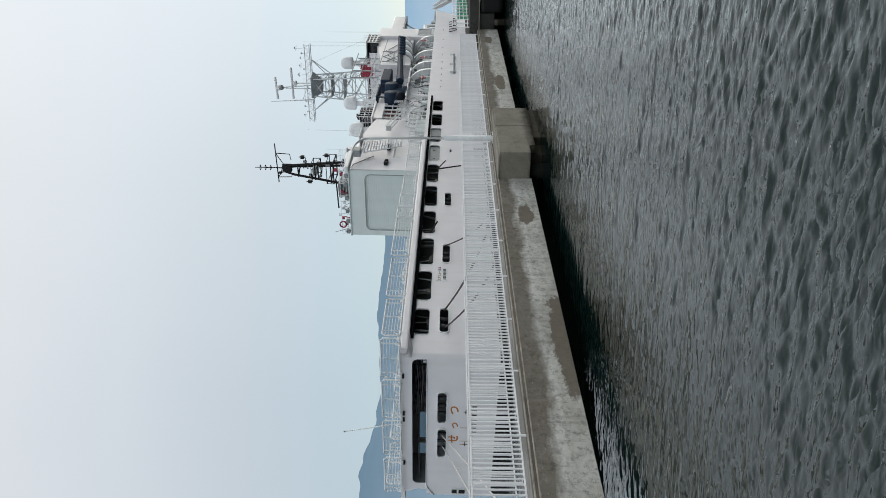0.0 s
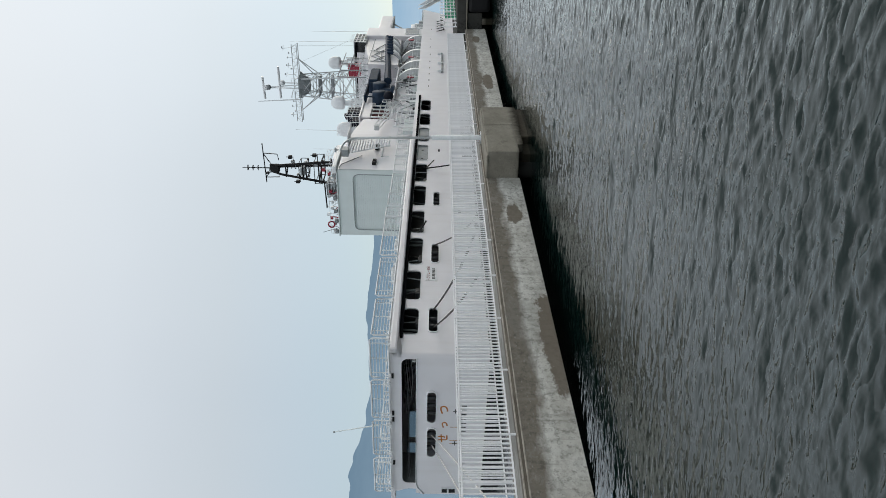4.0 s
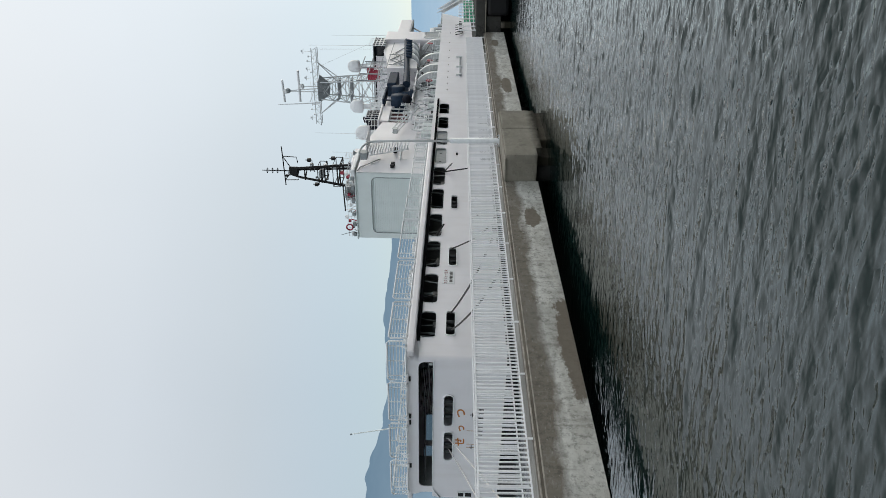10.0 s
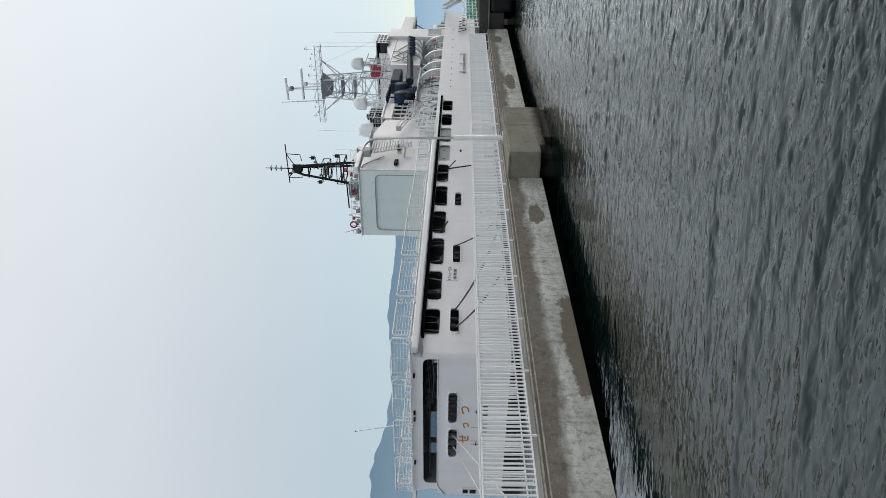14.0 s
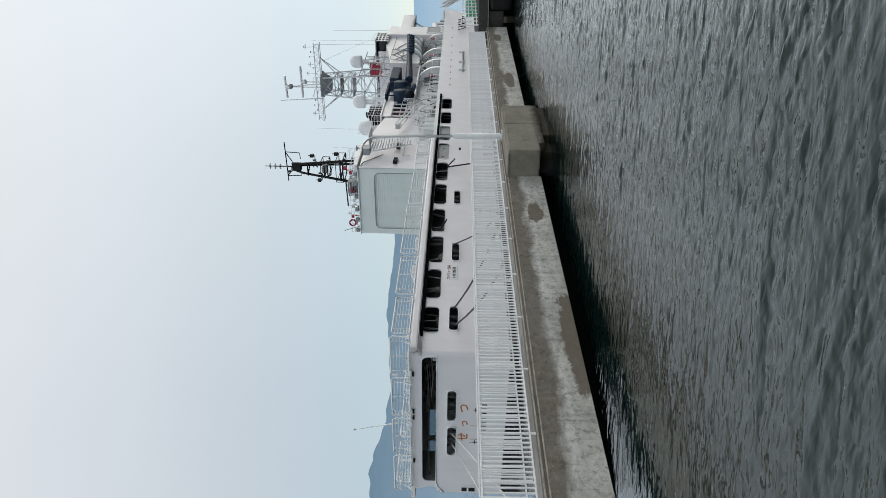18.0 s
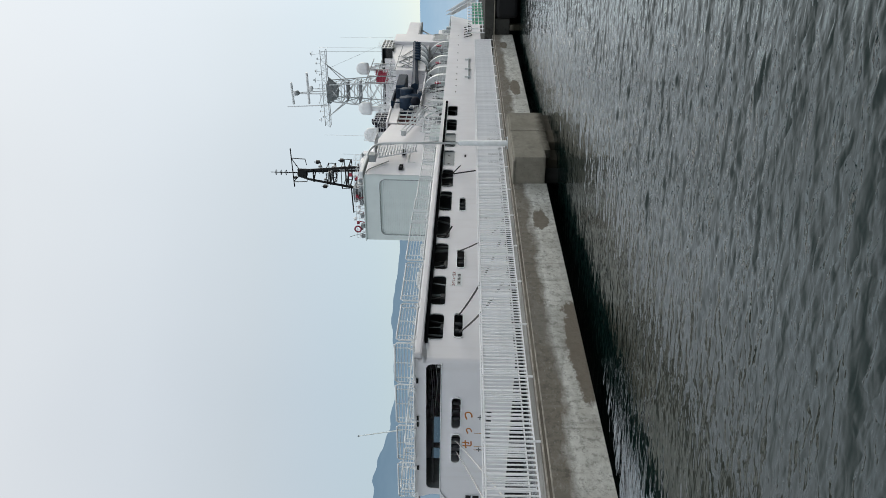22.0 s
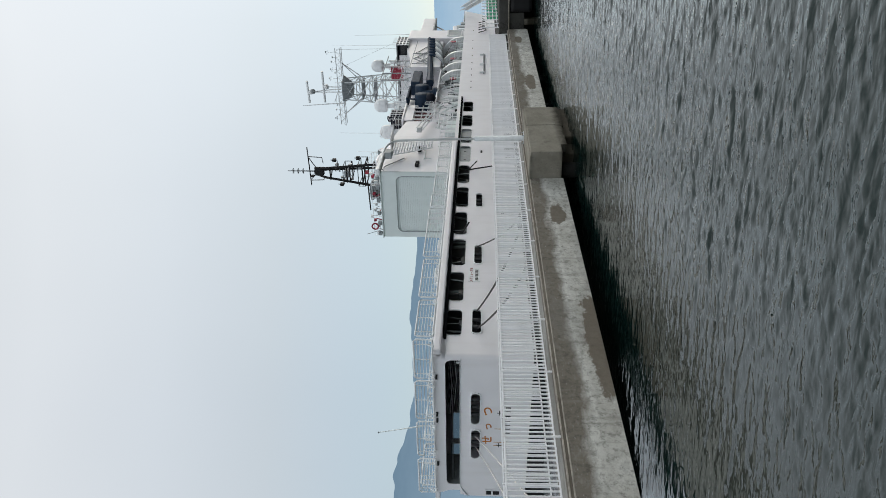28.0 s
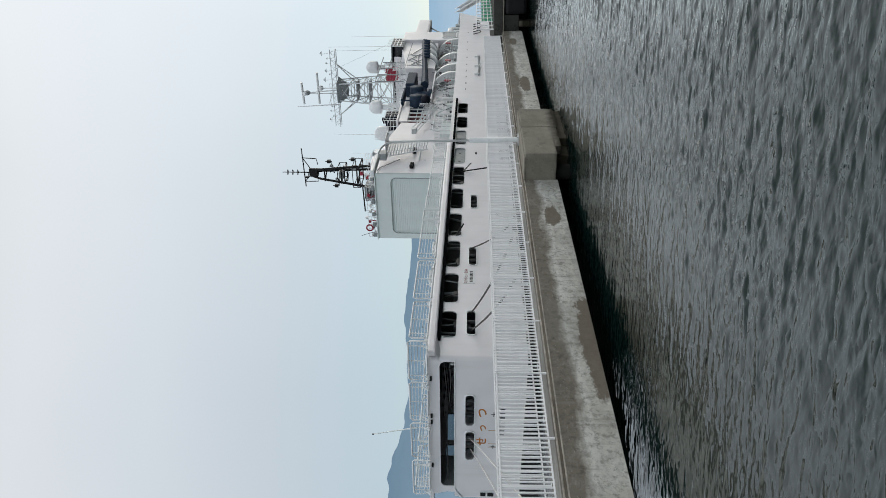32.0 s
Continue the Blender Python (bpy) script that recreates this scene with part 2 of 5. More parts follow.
# glass added only to dim the sky through the port openings
TINTED = mat("tinted_glass", (0.30, 0.34, 0.36), 0.05, vary=0.05)
TINTED.node_tree.nodes["Principled BSDF"].inputs["Transmission Weight"].default_value = 1.0


def concrete(name, tone, band=None, stain=0.5, seed=0.0, algae=None, damp=(), tint=(1, 1, 1)):
    """Weathered concrete: blotches, pores, damp stains with ragged outlines, and an uneven darker upper band."""
    m = bpy.data.materials.new(name)
    m.use_nodes = True
    n, l = m.node_tree.nodes, m.node_tree.links
    b = n["Principled BSDF"]
    b.inputs["Roughness"].default_value = 0.9
    b.inputs["Specular IOR Level"].default_value = 0.2
    co = n.new("ShaderNodeTexCoord")

    def noise_at(scale, detail, stretch=(1, 1, 1), rough=0.55):
        mp = n.new("ShaderNodeMapping")
        mp.inputs["Location"].default_value = (seed, seed * 0.7, 0)
        mp.inputs["Scale"].default_value = stretch
        l.new(co.outputs["Object"], mp.inputs["Vector"])
        z = n.new("ShaderNodeTexNoise")
        z.inputs["Scale"].default_value, z.inputs["Detail"].default_value, z.inputs["Roughness"].default_value = scale, detail, rough
        l.new(mp.outputs[0], z.inputs["Vector"])
        return z.outputs[0]

    def ranged(v, a, c, lo, hi):
        r = n.new("ShaderNodeMapRange")
        for k, x in (("From Min", a), ("From Max", c), ("To Min", lo), ("To Max", hi)):
            r.inputs[k].default_value = x
        l.new(v, r.inputs[0])
        return r.outputs[0]

    def mixed(f, a, c):
        x = n.new("ShaderNodeMix")
        x.data_type = "RGBA"
        l.new(f, x.inputs["Factor"])
        if isinstance(a, tuple):
            x.inputs["A"].default_value = (*a, 1)
        else:
            l.new(a, x.inputs["A"])
        x.inputs["B"].default_value = (*c, 1)
        return x.outputs["Result"]

    t = tone
    col = mixed(ranged(noise_at(1.3, 8), 0.35, 0.7, 0, 1), (t, t * 0.99, t * 0.925), (t * 0.74, t * 0.72, t * 0.655))
    col = mixed(ranged(noise_at(4.5, 10, (0.6, 1, 1), 0.7), 0.5, 0.7, 0, 0.45), col, (t * 0.55, t * 0.495, t * 0.45))
    col = mixed(ranged(noise_at(7.0, 8, (1, 1, 1), 0.7), 0.56, 0.68, 0, 0.45), col, (min(1, t * 1.25), t * 1.24, t * 1.2))
    if band:
        sp = n.new("ShaderNodeSeparateXYZ")
        l.new(co.outputs["Object"], sp.inputs[0])
        ad = n.new("ShaderNodeMath")
        ad.operation = "MULTIPLY_ADD"
        ad.inputs[1].default_value = 0.8
        l.new(noise_at(1.1, 10, (0.7, 1, 1.4), 0.68), ad.inputs[0])
        l.new(sp.outputs["Z"], ad.inputs[2])
        col = mixed(ranged(ad.outputs[0], band + 0.10, band + 0.20, 0, 0.5), col, (min(1, t * 1.15), t * 1.14, t * 1.08))
        col = mixed(ranged(ad.outputs[0], band + 0.22, band + 0.44, 0, 0.92), col, (t * 0.25, t * 0.215, t * 0.17))
        col = mixed(ranged(noise_at(9.0, 10, (0.8, 1, 0.8), 0.75), 0.50, 0.62, 0, 0.55), col, (t * 0.12, t * 0.11, t * 0.088))
        col = mixed(ranged(noise_at(5.0, 8, (1, 1, 0.14), 0.7), 0.52, 0.66, 0, 0.4), col, (t * 0.20, t * 0.185, t * 0.15))
        col = mixed(ranged(noise_at(2.2, 12, (0.8, 1, 1.3), 0.8), 0.53, 0.60, 0, 0.4), col, (t * 0.50, t * 0.48, t * 0.43))
        col = mixed(ranged(noise_at(13.0, 8, (0.5, 1, 1.2), 0.75), 0.60, 0.66, 0, 0.5), col, (t * 0.95, t * 0.93, t * 0.88))
    if stain:
        col = mixed(ranged(noise_at(0.55, 9, (0.55, 1, 1.1), 0.62), 0.535, 0.56, 0, stain), col, (t * 0.38, t * 0.37, t * 0.34))
        col = mixed(ranged(noise_at(3.5, 4, (1, 1, 0.25)), 0.6, 0.75, 0, 0.5), col, (t * 0.45, t * 0.43, t * 0.38))
    for dx, dz, rx, rz in damp:
        mp = n.new("ShaderNodeMapping")
        mp.inputs["Location"].default_value = (-dx / rx, 0, -dz / rz)
        mp.inputs["Scale"].default_value = (1 / rx, 0, 1 / rz)
        l.new(co.outputs["Object"], mp.inputs["Vector"])
        ln = n.new("ShaderNodeVectorMath")
        ln.operation = "LENGTH"
        l.new(mp.outputs[0], ln.inputs[0])
        ad = n.new("ShaderNodeMath")
        ad.operation = "MULTIPLY_ADD"
        ad.inputs[1].default_value = 1.7
        l.new(noise_at(1.8, 12, (1, 1, 1.6), 0.72), ad.inputs[0])
        l.new(ln.outputs["Value"], ad.inputs[2])
        col = mixed(ranged(ad.outputs[0], 1.90, 1.76, 0, 0.9), col, (t * 0.23, t * 0.19, t * 0.145))
    if algae:
        sp2 = n.new("ShaderNodeSeparateXYZ")
        l.new(co.outputs["Object"], sp2.inputs[0])
        ad2 = n.new("ShaderNodeMath")
        ad2.operation = "MULTIPLY_ADD"
        ad2.inputs[1].default_value = 0.3
        l.new(noise_at(3, 5), ad2.inputs[0])
        l.new(sp2.outputs["Z"], ad2.inputs[2])
        col = mixed(ranged(ad2.outputs[0], algae + 0.3, algae, 0, 0.95), col, (0.018, 0.016, 0.011))
    col = mixed(ranged(noise_at(16, 4), 0.62, 0.72, 0, 0.6), col, (t * 0.3, t * 0.29, t * 0.27))
    tn = n.new("ShaderNodeVectorMath")
    tn.operation = "MULTIPLY"
    tn.inputs[1].default_value = tint
    l.new(col, tn.inputs[0])
    l.new(tn.outputs[0], b.inputs["Base Color"])
    bp = n.new("ShaderNodeBump")
    bp.inputs["Distance"].default_value = 0.02
    l.new(noise_at(14, 8), bp.inputs["Height"])
    l.new(bp.outputs[0], b.inputs["Normal"])
    return m


FASCIA = concrete("weathered_beam_concrete", 0.60, band=1.23, stain=0.28, damp=((13.1, 0.50, 2.0, 0.34), (19.6, 0.90, 0.65, 0.27), (33.5, 0.9, 1.2, 0.25), (42, 1.1, 0.8, 0.2)))
DECKCON = concrete("pier_deck_concrete", 0.34, stain=0.4, seed=3.0)
BLOCKCON = concrete("dolphin_concrete", 0.26, stain=0.45, seed=7.0, algae=0.46, tint=(1.04, 0.98, 0.88))
KERBCON = concrete("kerb_concrete", 0.17, stain=0.4, seed=5.0, tint=(1.08, 0.97, 0.86))
KERB_HIGHLIGHT = mat("weathered_kerb_edge", (0.33, 0.30, 0.26), 0.7, vary=0.35, scale=3.0, fine=0.15, bscale=25)
TIDECON = concrete("tidal_brown_concrete", 0.055, stain=0.5, seed=17.0, algae=0.0, tint=(1.1, 0.95, 0.75))
# near-black tone carries the shade under the pier and in the quay's gap
SHADECON = concrete("wet_pile_concrete", 0.016, stain=0.5, seed=13.0)
OLDCON = concrete("dark_old_concrete", 0.065, stain=0.6, seed=11.0, algae=0.3)


# ---------------------------------------------------------------- mesh helpers
def part(name, bm, material, parent=None, label="", smooth=False, at=None):
    me = bpy.data.meshes.new(name)
    bmesh.ops.recalc_face_normals(bm, faces=bm.faces[:])
    if smooth:
        for f in bm.faces:
            f.smooth = True
    bm.to_mesh(me)
    bm.free()
    me.materials.append(material)
    ob = new(name, me)
    if parent:
        ob.parent = parent
    if at:
        ob.matrix_basis = at
    if label:
        tagged(ob, label)
    return ob


def thing(name, label, category, m=None, group="", kind=""):
    ob = new(name)
    ob.empty_display_size = 0.3
    if m:
        ob.matrix_world = m
    return tagged(ob, label, category, group, kind)


def share(ob, parent, m):
    """Another object on the same mesh."""
    o = new(ob.name.split(".")[0], ob.data)
    o.parent = parent
    o.matrix_basis = m
    return o


def box(bm, x0, x1, y0, y1, z0, z1, bevel=0.0):
    m = Matrix.Translation(((x0 + x1) / 2, (y0 + y1) / 2, (z0 + z1) / 2)) @ Matrix.Diagonal((abs(x1 - x0), abs(y1 - y0), abs(z1 - z0), 1))
    vs = bmesh.ops.create_cube(bm, size=1.0, matrix=m)["verts"]
    if bevel:
        es = list({e for v in vs for e in v.link_edges})
        bmesh.ops.bevel(bm, geom=es, offset=bevel, segments=2, affect="EDGES", profile=0.5)
    return bm


def B(*a, **k):
    return box(bmesh.new(), *a, **k)


def prism(bm, pts, axis, a, c):
    """Extrude a polygon (in the two other axes' order) from a to c along axis."""
    def at(p, w):
        return (w, p[0], p[1]) if axis == "x" else (p[0], w, p[1]) if axis == "y" else (p[0], p[1], w)
    v0 = [bm.verts.new(at(p, a)) for p in pts]
    v1 = [bm.verts.new(at(p, c)) for p in pts]
    bm.faces.new(v0)
    bm.faces.new(v1)
    for i in range(len(pts)):
        j = (i + 1) % len(pts)
        bm.faces.new((v0[i], v0[j], v1[j], v1[i]))
    return bm


def tube(bm, pts, r, n=6, r1=None, closed=False):
    """A round bar along a polyline."""
    pts = [Vector(p) for p in pts]
    k = len(pts)
    rings = []
    for i, p in enumerate(pts):
        if closed:
            d = pts[(i + 1) % k] - pts[i - 1]
        else:
            d = pts[min(i + 1, k - 1)] - pts[max(i - 1, 0)]
        d.normalize()
        ref = Vector((0, 0, 1)) if abs(d.z) < 0.9 else Vector((1, 0, 0))
        a = d.cross(ref).normalized()
        c = d.cross(a)
        rr = r if r1 is None else r + (r1 - r) * i / (k - 1)
        rings.append([bm.verts.new(p + (a * math.cos(2 * math.pi * j / n) + c * math.sin(2 * math.pi * j / n)) * rr) for j in range(n)])
    for i in range(k if closed else k - 1):
        q, w = rings[i], rings[(i + 1) % k]
        for j in range(n):
            bm.faces.new((q[j], q[(j + 1) % n], w[(j + 1) % n], w[j]))
    if not closed:
        bm.faces.new(rings[0])
        bm.faces.new(rings[-1])
    return bm


def T(*a, **k):
    return tube(bmesh.new(), *a, **k)


def lathe(bm, prof, at=(0, 0, 0), n=20):
    """Turn a profile of (radius, height) about the upright axis."""
    at = Vector(at)
    rings = [[bm.verts.new(at + Vector((r * math.cos(2 * math.pi * j / n), r * math.sin(2 * math.pi * j / n), z))) for j in range(n)] for r, z in prof]
    for q, w in zip(rings, rings[1:]):
        for j in range(n):
            bm.faces.new((q[j], q[(j + 1) % n], w[(j + 1) % n], w[j]))
    bm.faces.new(rings[0])
    bm.faces.new(rings[-1])
    return bm


def arc_rect(u0, u1, v0, v1, r, n=4):
    """A rounded rectangle's outline, corner by corner."""
    out = []
    for cu, cv, a0 in ((u1 - r, v1 - r, 0), (u0 + r, v1 - r, 90), (u0 + r, v0 + r, 180), (u1 - r, v0 + r, 270)):
        out.append([(cu + r * math.cos(radians(a0 + 90 * i / n)), cv + r * math.sin(radians(a0 + 90 * i / n))) for i in range(n + 1)])
    return out


def pierced(bm, put, us, vs, holes, depth):
    """A plate with rounded holes. put(u, v, w) gives the place; w runs from 0 (outside) to depth. holes: (u0, u1, v0, v1, r)."""
    us = sorted(set([*us, *[h[0] for h in holes], *[h[1] for h in holes]]))
    vs = sorted(set([*vs, *[h[2] for h in holes], *[h[3] for h in holes]]))
    for w in (0, depth):
        for u0, u1 in zip(us, us[1:]):
            for v0, v1 in zip(vs, vs[1:]):
                cu, cv = (u0 + u1) / 2, (v0 + v1) / 2
                if any(h[0] < cu < h[1] and h[2] < cv < h[3] for h in holes):
                    continue
                bm.faces.new([bm.verts.new(put(a, c, w)) for a, c in ((u0, v0), (u1, v0), (u1, v1), (u0, v1))])
        for u0, u1, v0, v1, r in holes:
            for corner, arc in zip(((u1, v1), (u0, v1), (u0, v0), (u1, v0)), arc_rect(u0, u1, v0, v1, r)):
                bm.faces.new([bm.verts.new(put(a, c, w)) for a, c in (corner, *arc)])
    for h in holes:
        loop = [p for arc in arc_rect(*h) for p in arc]
        a = [bm.verts.new(put(*p, 0)) for p in loop]
        c = [bm.verts.new(put(*p, depth)) for p in loop]
        for i in range(len(loop)):
            j = (i + 1) % len(loop)
            bm.faces.new((a[i], a[j], c[j], c[i]))
    return bm


def rim(bm, put, hole, width, proud):
    """A raised coaming round a rounded hole."""
    u0, u1, v0, v1, r = hole
    a = [p for arc in arc_rect(*hole) for p in arc]
    c = [p for arc in arc_rect(u0 - width, u1 + width, v0 - width, v1 + width, r + width) for p in arc]
    rows = [[bm.verts.new(put(*p, w)) for p in q] for q, w in ((a, 0.02), (a, -proud), (c, -proud), (c, 0.0))]
    for q, w in zip(rows, rows[1:]):
        for i in range(len(a)):
            j = (i + 1) % len(a)
            bm.faces.new((q[i], q[j], w[j], w[i]))
    return bm


def text_mesh(name, body, size, material, parent, m, depth=0.004, bold=False):
    cu = bpy.data.curves.new(name, "FONT")
    cu.offset = 0.02 * size if bold else 0.0
    cu.body, cu.size, cu.align_x, cu.align_y, cu.extrude = body, size, "CENTER", "CENTER", depth
    tmp = new(name, cu)
    bpy.context.view_layer.update()
    me = bpy.data.meshes.new_from_object(tmp.evaluated_get(bpy.context.evaluated_depsgraph_get()))
    bpy.data.objects.remove(tmp)
    me.materials.clear()
    me.materials.append(material)
    ob = new(name, me)
    ob.parent = parent
    ob.matrix_basis = m
    return ob


# ---------------------------------------------------------------- sea, hills, quay underfoot
def waves(name, x0, x1, y0, y1, step, seed, steep, level, heading, spread):
    """A rigid sheet of waves: a low swell under many short ripples, crests drawn together and leaning forward, in gusty patches."""
    rnd = np.random.RandomState(seed)
    xs = [x0]
    while xs[-1] < x1:
        xs.append(xs[-1] + step * max(1.0, xs[-1] / 20.0))
    ys = np.arange(y0, y1, step)
    X, Y = np.meshgrid(np.array(xs), ys, indexing="ij")
    Z, U, V = np.zeros_like(X), np.zeros_like(X), np.zeros_like(X)
    coarse = step * np.maximum(1.0, X / 20.0)
    shelter = np.clip((Y - 4.5) / 4.0, 0, 1) * np.clip((28.0 - X) / 10.0, 0.25, 1)
    lee = 1.0 - 0.68 * shelter * shelter * (3 - 2 * shelter)
    gust = 0.5 + 0.5 * np.sin(X * 0.31 + 0.22 * Y + seed) * np.sin(Y * 0.47 - 0.13 * X + seed * 2)
    for count, lo, hi, slope, wide in ((14, 0.9, 2.4, 0.26, 0.6), (76, 0.165, 0.52, 1.0, 1.0)):
        for k in range(count):
            lam = lo * (hi / lo) ** rnd.rand()
            a = radians(heading) + rnd.normal(0, spread * wide)
            kk = 2 * math.pi / lam
            dx, dy = math.cos(a), math.sin(a)
            drift = 0.5 * np.sin(X * rnd.uniform(0.3, 0.8) + rnd.rand() * 6) + 0.5 * np.sin(Y * rnd.uniform(0.4, 0.9) + rnd.rand() * 6)
            ph = kk * (dx * X + dy * Y) + drift + rnd.rand() * 6.28
            fine = np.clip(1.7 - coarse * 3.0 / lam, 0, 1)
            group = np.clip(0.45 + 0.75 * np.sin(X * rnd.uniform(-0.9, 0.9) + Y * rnd.uniform(-0.9, 0.9) + rnd.rand() * 6.28), 0.0, 2.0)
            if lam < 0.7:
                group = group * (0.55 + 0.9 * gust)
            h = lee * fine * group * steep * slope * math.sqrt(2.0 / count) / kk
            Z += h * (np.sin(ph) - 0.5 * np.sin(2 * ph) + 0.22 * np.sin(3 * ph))
            U += 0.9 * h * np.cos(ph) * dx
            V += 0.9 * h * np.cos(ph) * dy
    nx, ny = X.shape
    verts = np.stack([X + U, Y + V, Z], -1).reshape(-1, 3)
    idx = np.arange(nx * ny).reshape(nx, ny)
    quads = np.stack([idx[:-1, :-1], idx[1:, :-1], idx[1:, 1:], idx[:-1, 1:]], -1).reshape(-1, 4)
    me = bpy.data.meshes.new(name)
    me.from_pydata(verts.tolist(), [], quads.tolist())
    me.polygons.foreach_set("use_smooth", [True] * len(me.polygons))
    me.materials.append(WATER)
    ob = new(name, me)
    ob.location = (0, 0, level)
    return ob


def sea():
    bm = bmesh.new()
    for a, c, d, f in ((-4500, 4500, -4500, 4500),):
        bm.faces.new([bm.verts.new(p) for p in ((a, d, -0.06), (c, d, -0.06), (c, f, -0.06), (a, f, -0.06))])
    tagged(part("water", bm, WATER), "dark grey-green harbour water reaching the horizon", "water", kind="structure")


sea()
RIPPLES = tagged(waves("water_ripples", -4, 54, -5.5, 17, 0.043, 5, 0.195, 0.0, 196, 0.42), "grey-green rippled harbour water beside the pier", "water", kind="stuff")
RIPPLES2 = tagged(waves("water_ripples", -4, 54, -5.5, 17, 0.045, 9, 0.185, -0.010, 189, 0.46), "grey-green crossing ripples on the harbour water", "water", kind="stuff")


def hills(name, dist, az0, az1, heights, material, label, seed):
    """A ridge of wooded hills at a distance, rising and falling with the bearing."""
    bm = bmesh.new()
    n = 320
    rows = []
    for i in range(n + 1):
        f = i / n
        az = radians(az0 + (az1 - az0) * f)
        k = f * (len(heights) - 1)
        a = min(int(k), len(heights) - 2)
        s = k - a
        h = heights[a] * (1 - s) + heights[a + 1] * s
        h += dist * 0.0011 * (noise.noise((f * 22, seed, 0)) + 0.3 * noise.noise((f * 120, seed, 3)))
        ring = []
        for j in range(9):
            g = j / 8
            d = dist + g * dist * 0.25
            zz = h * math.sin(g * math.pi / 2) * (1 + 0.02 * noise.noise((f * 30, g * 5, seed)))
            ring.append(bm.verts.new((d * math.cos(az), d * math.sin(az), zz - 1)))
        rows.append(ring)
    for q, w in zip(rows, rows[1:]):
        for j in range(8):
            bm.faces.new((q[j], w[j], w[j + 1], q[j + 1]))
    return tagged(part(name, bm, material, smooth=True), label, "hills", kind="structure")


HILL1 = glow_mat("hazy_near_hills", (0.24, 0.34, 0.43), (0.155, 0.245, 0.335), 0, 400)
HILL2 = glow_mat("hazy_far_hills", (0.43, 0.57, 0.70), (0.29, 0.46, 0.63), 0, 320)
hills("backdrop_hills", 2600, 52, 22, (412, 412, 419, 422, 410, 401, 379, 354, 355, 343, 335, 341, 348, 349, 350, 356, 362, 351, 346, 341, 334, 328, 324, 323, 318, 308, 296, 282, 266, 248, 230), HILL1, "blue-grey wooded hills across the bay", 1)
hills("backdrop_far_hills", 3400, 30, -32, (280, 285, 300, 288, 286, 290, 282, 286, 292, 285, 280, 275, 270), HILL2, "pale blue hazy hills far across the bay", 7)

bm = B(-30, 1.6, -12, 4.0, -2, 1.6, bevel=0.05)
tagged(part("pavement", bm, DECKCON), "plain grey concrete quay on which one stands", "quay", kind="structure")

# ---------------------------------------------------------------- the pier
FY = 10.3          # outer face of the pier's edge beam
PIER0, PIER1 = -8.0, 44.6


def pier():
    top, low = 1.60, 0.44
    p = thing("pier", "narrow weathered concrete access pier on piles", "pier", kind="structure")
    joints = [PIER0, 0.0, 6.2, 10.45, 12.9, 15.6, 18.8, 22.25]
    xs = joints + [27.05, 31.0, 35.5, 40.0, PIER1]
    for a, c in zip(xs, xs[1:]):
        if 22.2 < a < 27:
            continue
        bm = B(a + 0.0015, c - 0.0015, FY, FY + 0.45, low, top, bevel=0.005)
        part("edge_beam", bm, FASCIA, p)
    part("kerb", B(PIER0, PIER1, FY + 0.03, FY + 0.33, top, top + 0.10, bevel=0.02), KERBCON, p)
    # two thin pale strips paint in the highlights along the kerb's edges
    part("kerb_edge", B(PIER0, PIER1, FY + 0.024, FY + 0.065, top + 0.072, top + 0.106, bevel=0.008), KERB_HIGHLIGHT, p)
    part("kerb_edge", B(PIER0, PIER1, FY - 0.006, FY + 0.03, top - 0.012, top + 0.018, bevel=0.008), KERB_HIGHLIGHT, p)
    part("deck_slab", B(PIER0, PIER1, FY + 0.45, 12.0, 1.25, top + 0.02), DECKCON, p)
    part("edge_beam", B(PIER0, PIER1, 12.0, 12.3, 0.75, top + 0.06, bevel=0.02), DECKCON, p)
    # piles coloured near black for the shade under the deck
    for x in (-5, 29, 33.5, 38, 42.5):
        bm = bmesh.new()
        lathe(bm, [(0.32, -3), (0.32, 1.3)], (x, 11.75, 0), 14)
        part("pile", bm, SHADECON, p, smooth=True)
    # added wall, near black, fills in the darkness under the pier
    part("rear_wall", prism(bmesh.new(), [(9.0, -2), (PIER1, -2), (PIER1, 0.9), (17.0, 0.9), (13.0, 0.45), (9.0, -0.05)], "y", 12.05, 12.2), SHADECON, p)
    return p


def dolphin():
    d = thing("mooring_dolphin", "square concrete mooring dolphin with a damp foot", "concrete block")
    part("cap", B(22.25, 24.9, 9.3, 10.34, 0.50, 1.60, bevel=0.03), BLOCKCON, d)
    part("cap", B(24.91, 27.05, 9.36, 10.34, 0.44, 1.58, bevel=0.03), BLOCKCON, d)
    part("lower_lip", B(22.9, 24.9, 9.303, 9.6, 0.30, 0.51), BLOCKCON, d)
    part("lower_lip", B(24.91, 27.0, 9.363, 9.6, 0.24, 0.45), BLOCKCON, d)
    part("joint_rib", B(24.82, 25.0, 9.275, 9.4, 0.52, 1.615, bevel=0.02), BLOCKCON, d)
    part("wet_skirt", B(24.0, 27.0, 9.44, 10.3, -0.5, 0.45, bevel=0.05), TIDECON, d, "dark wet concrete at the waterline")
    part("top_slab", B(22.2, 27.1, 9.42, 10.3, 1.58, 1.64, bevel=0.015), BLOCKCON, d)
    part("foot", B(23.1, 26.9, 9.75, 10.4, -2.5, 0.52, bevel=0.03), TIDECON, d, "dark damp concrete foot")
    for x in (22.7,):
        # pile in the same near-black shade colour
        part("pile", lathe(bmesh.new(), [(0.28, -3), (0.28, 0.52)], (x, 10.2, 0), 14), SHADECON, d, smooth=True)
    return d


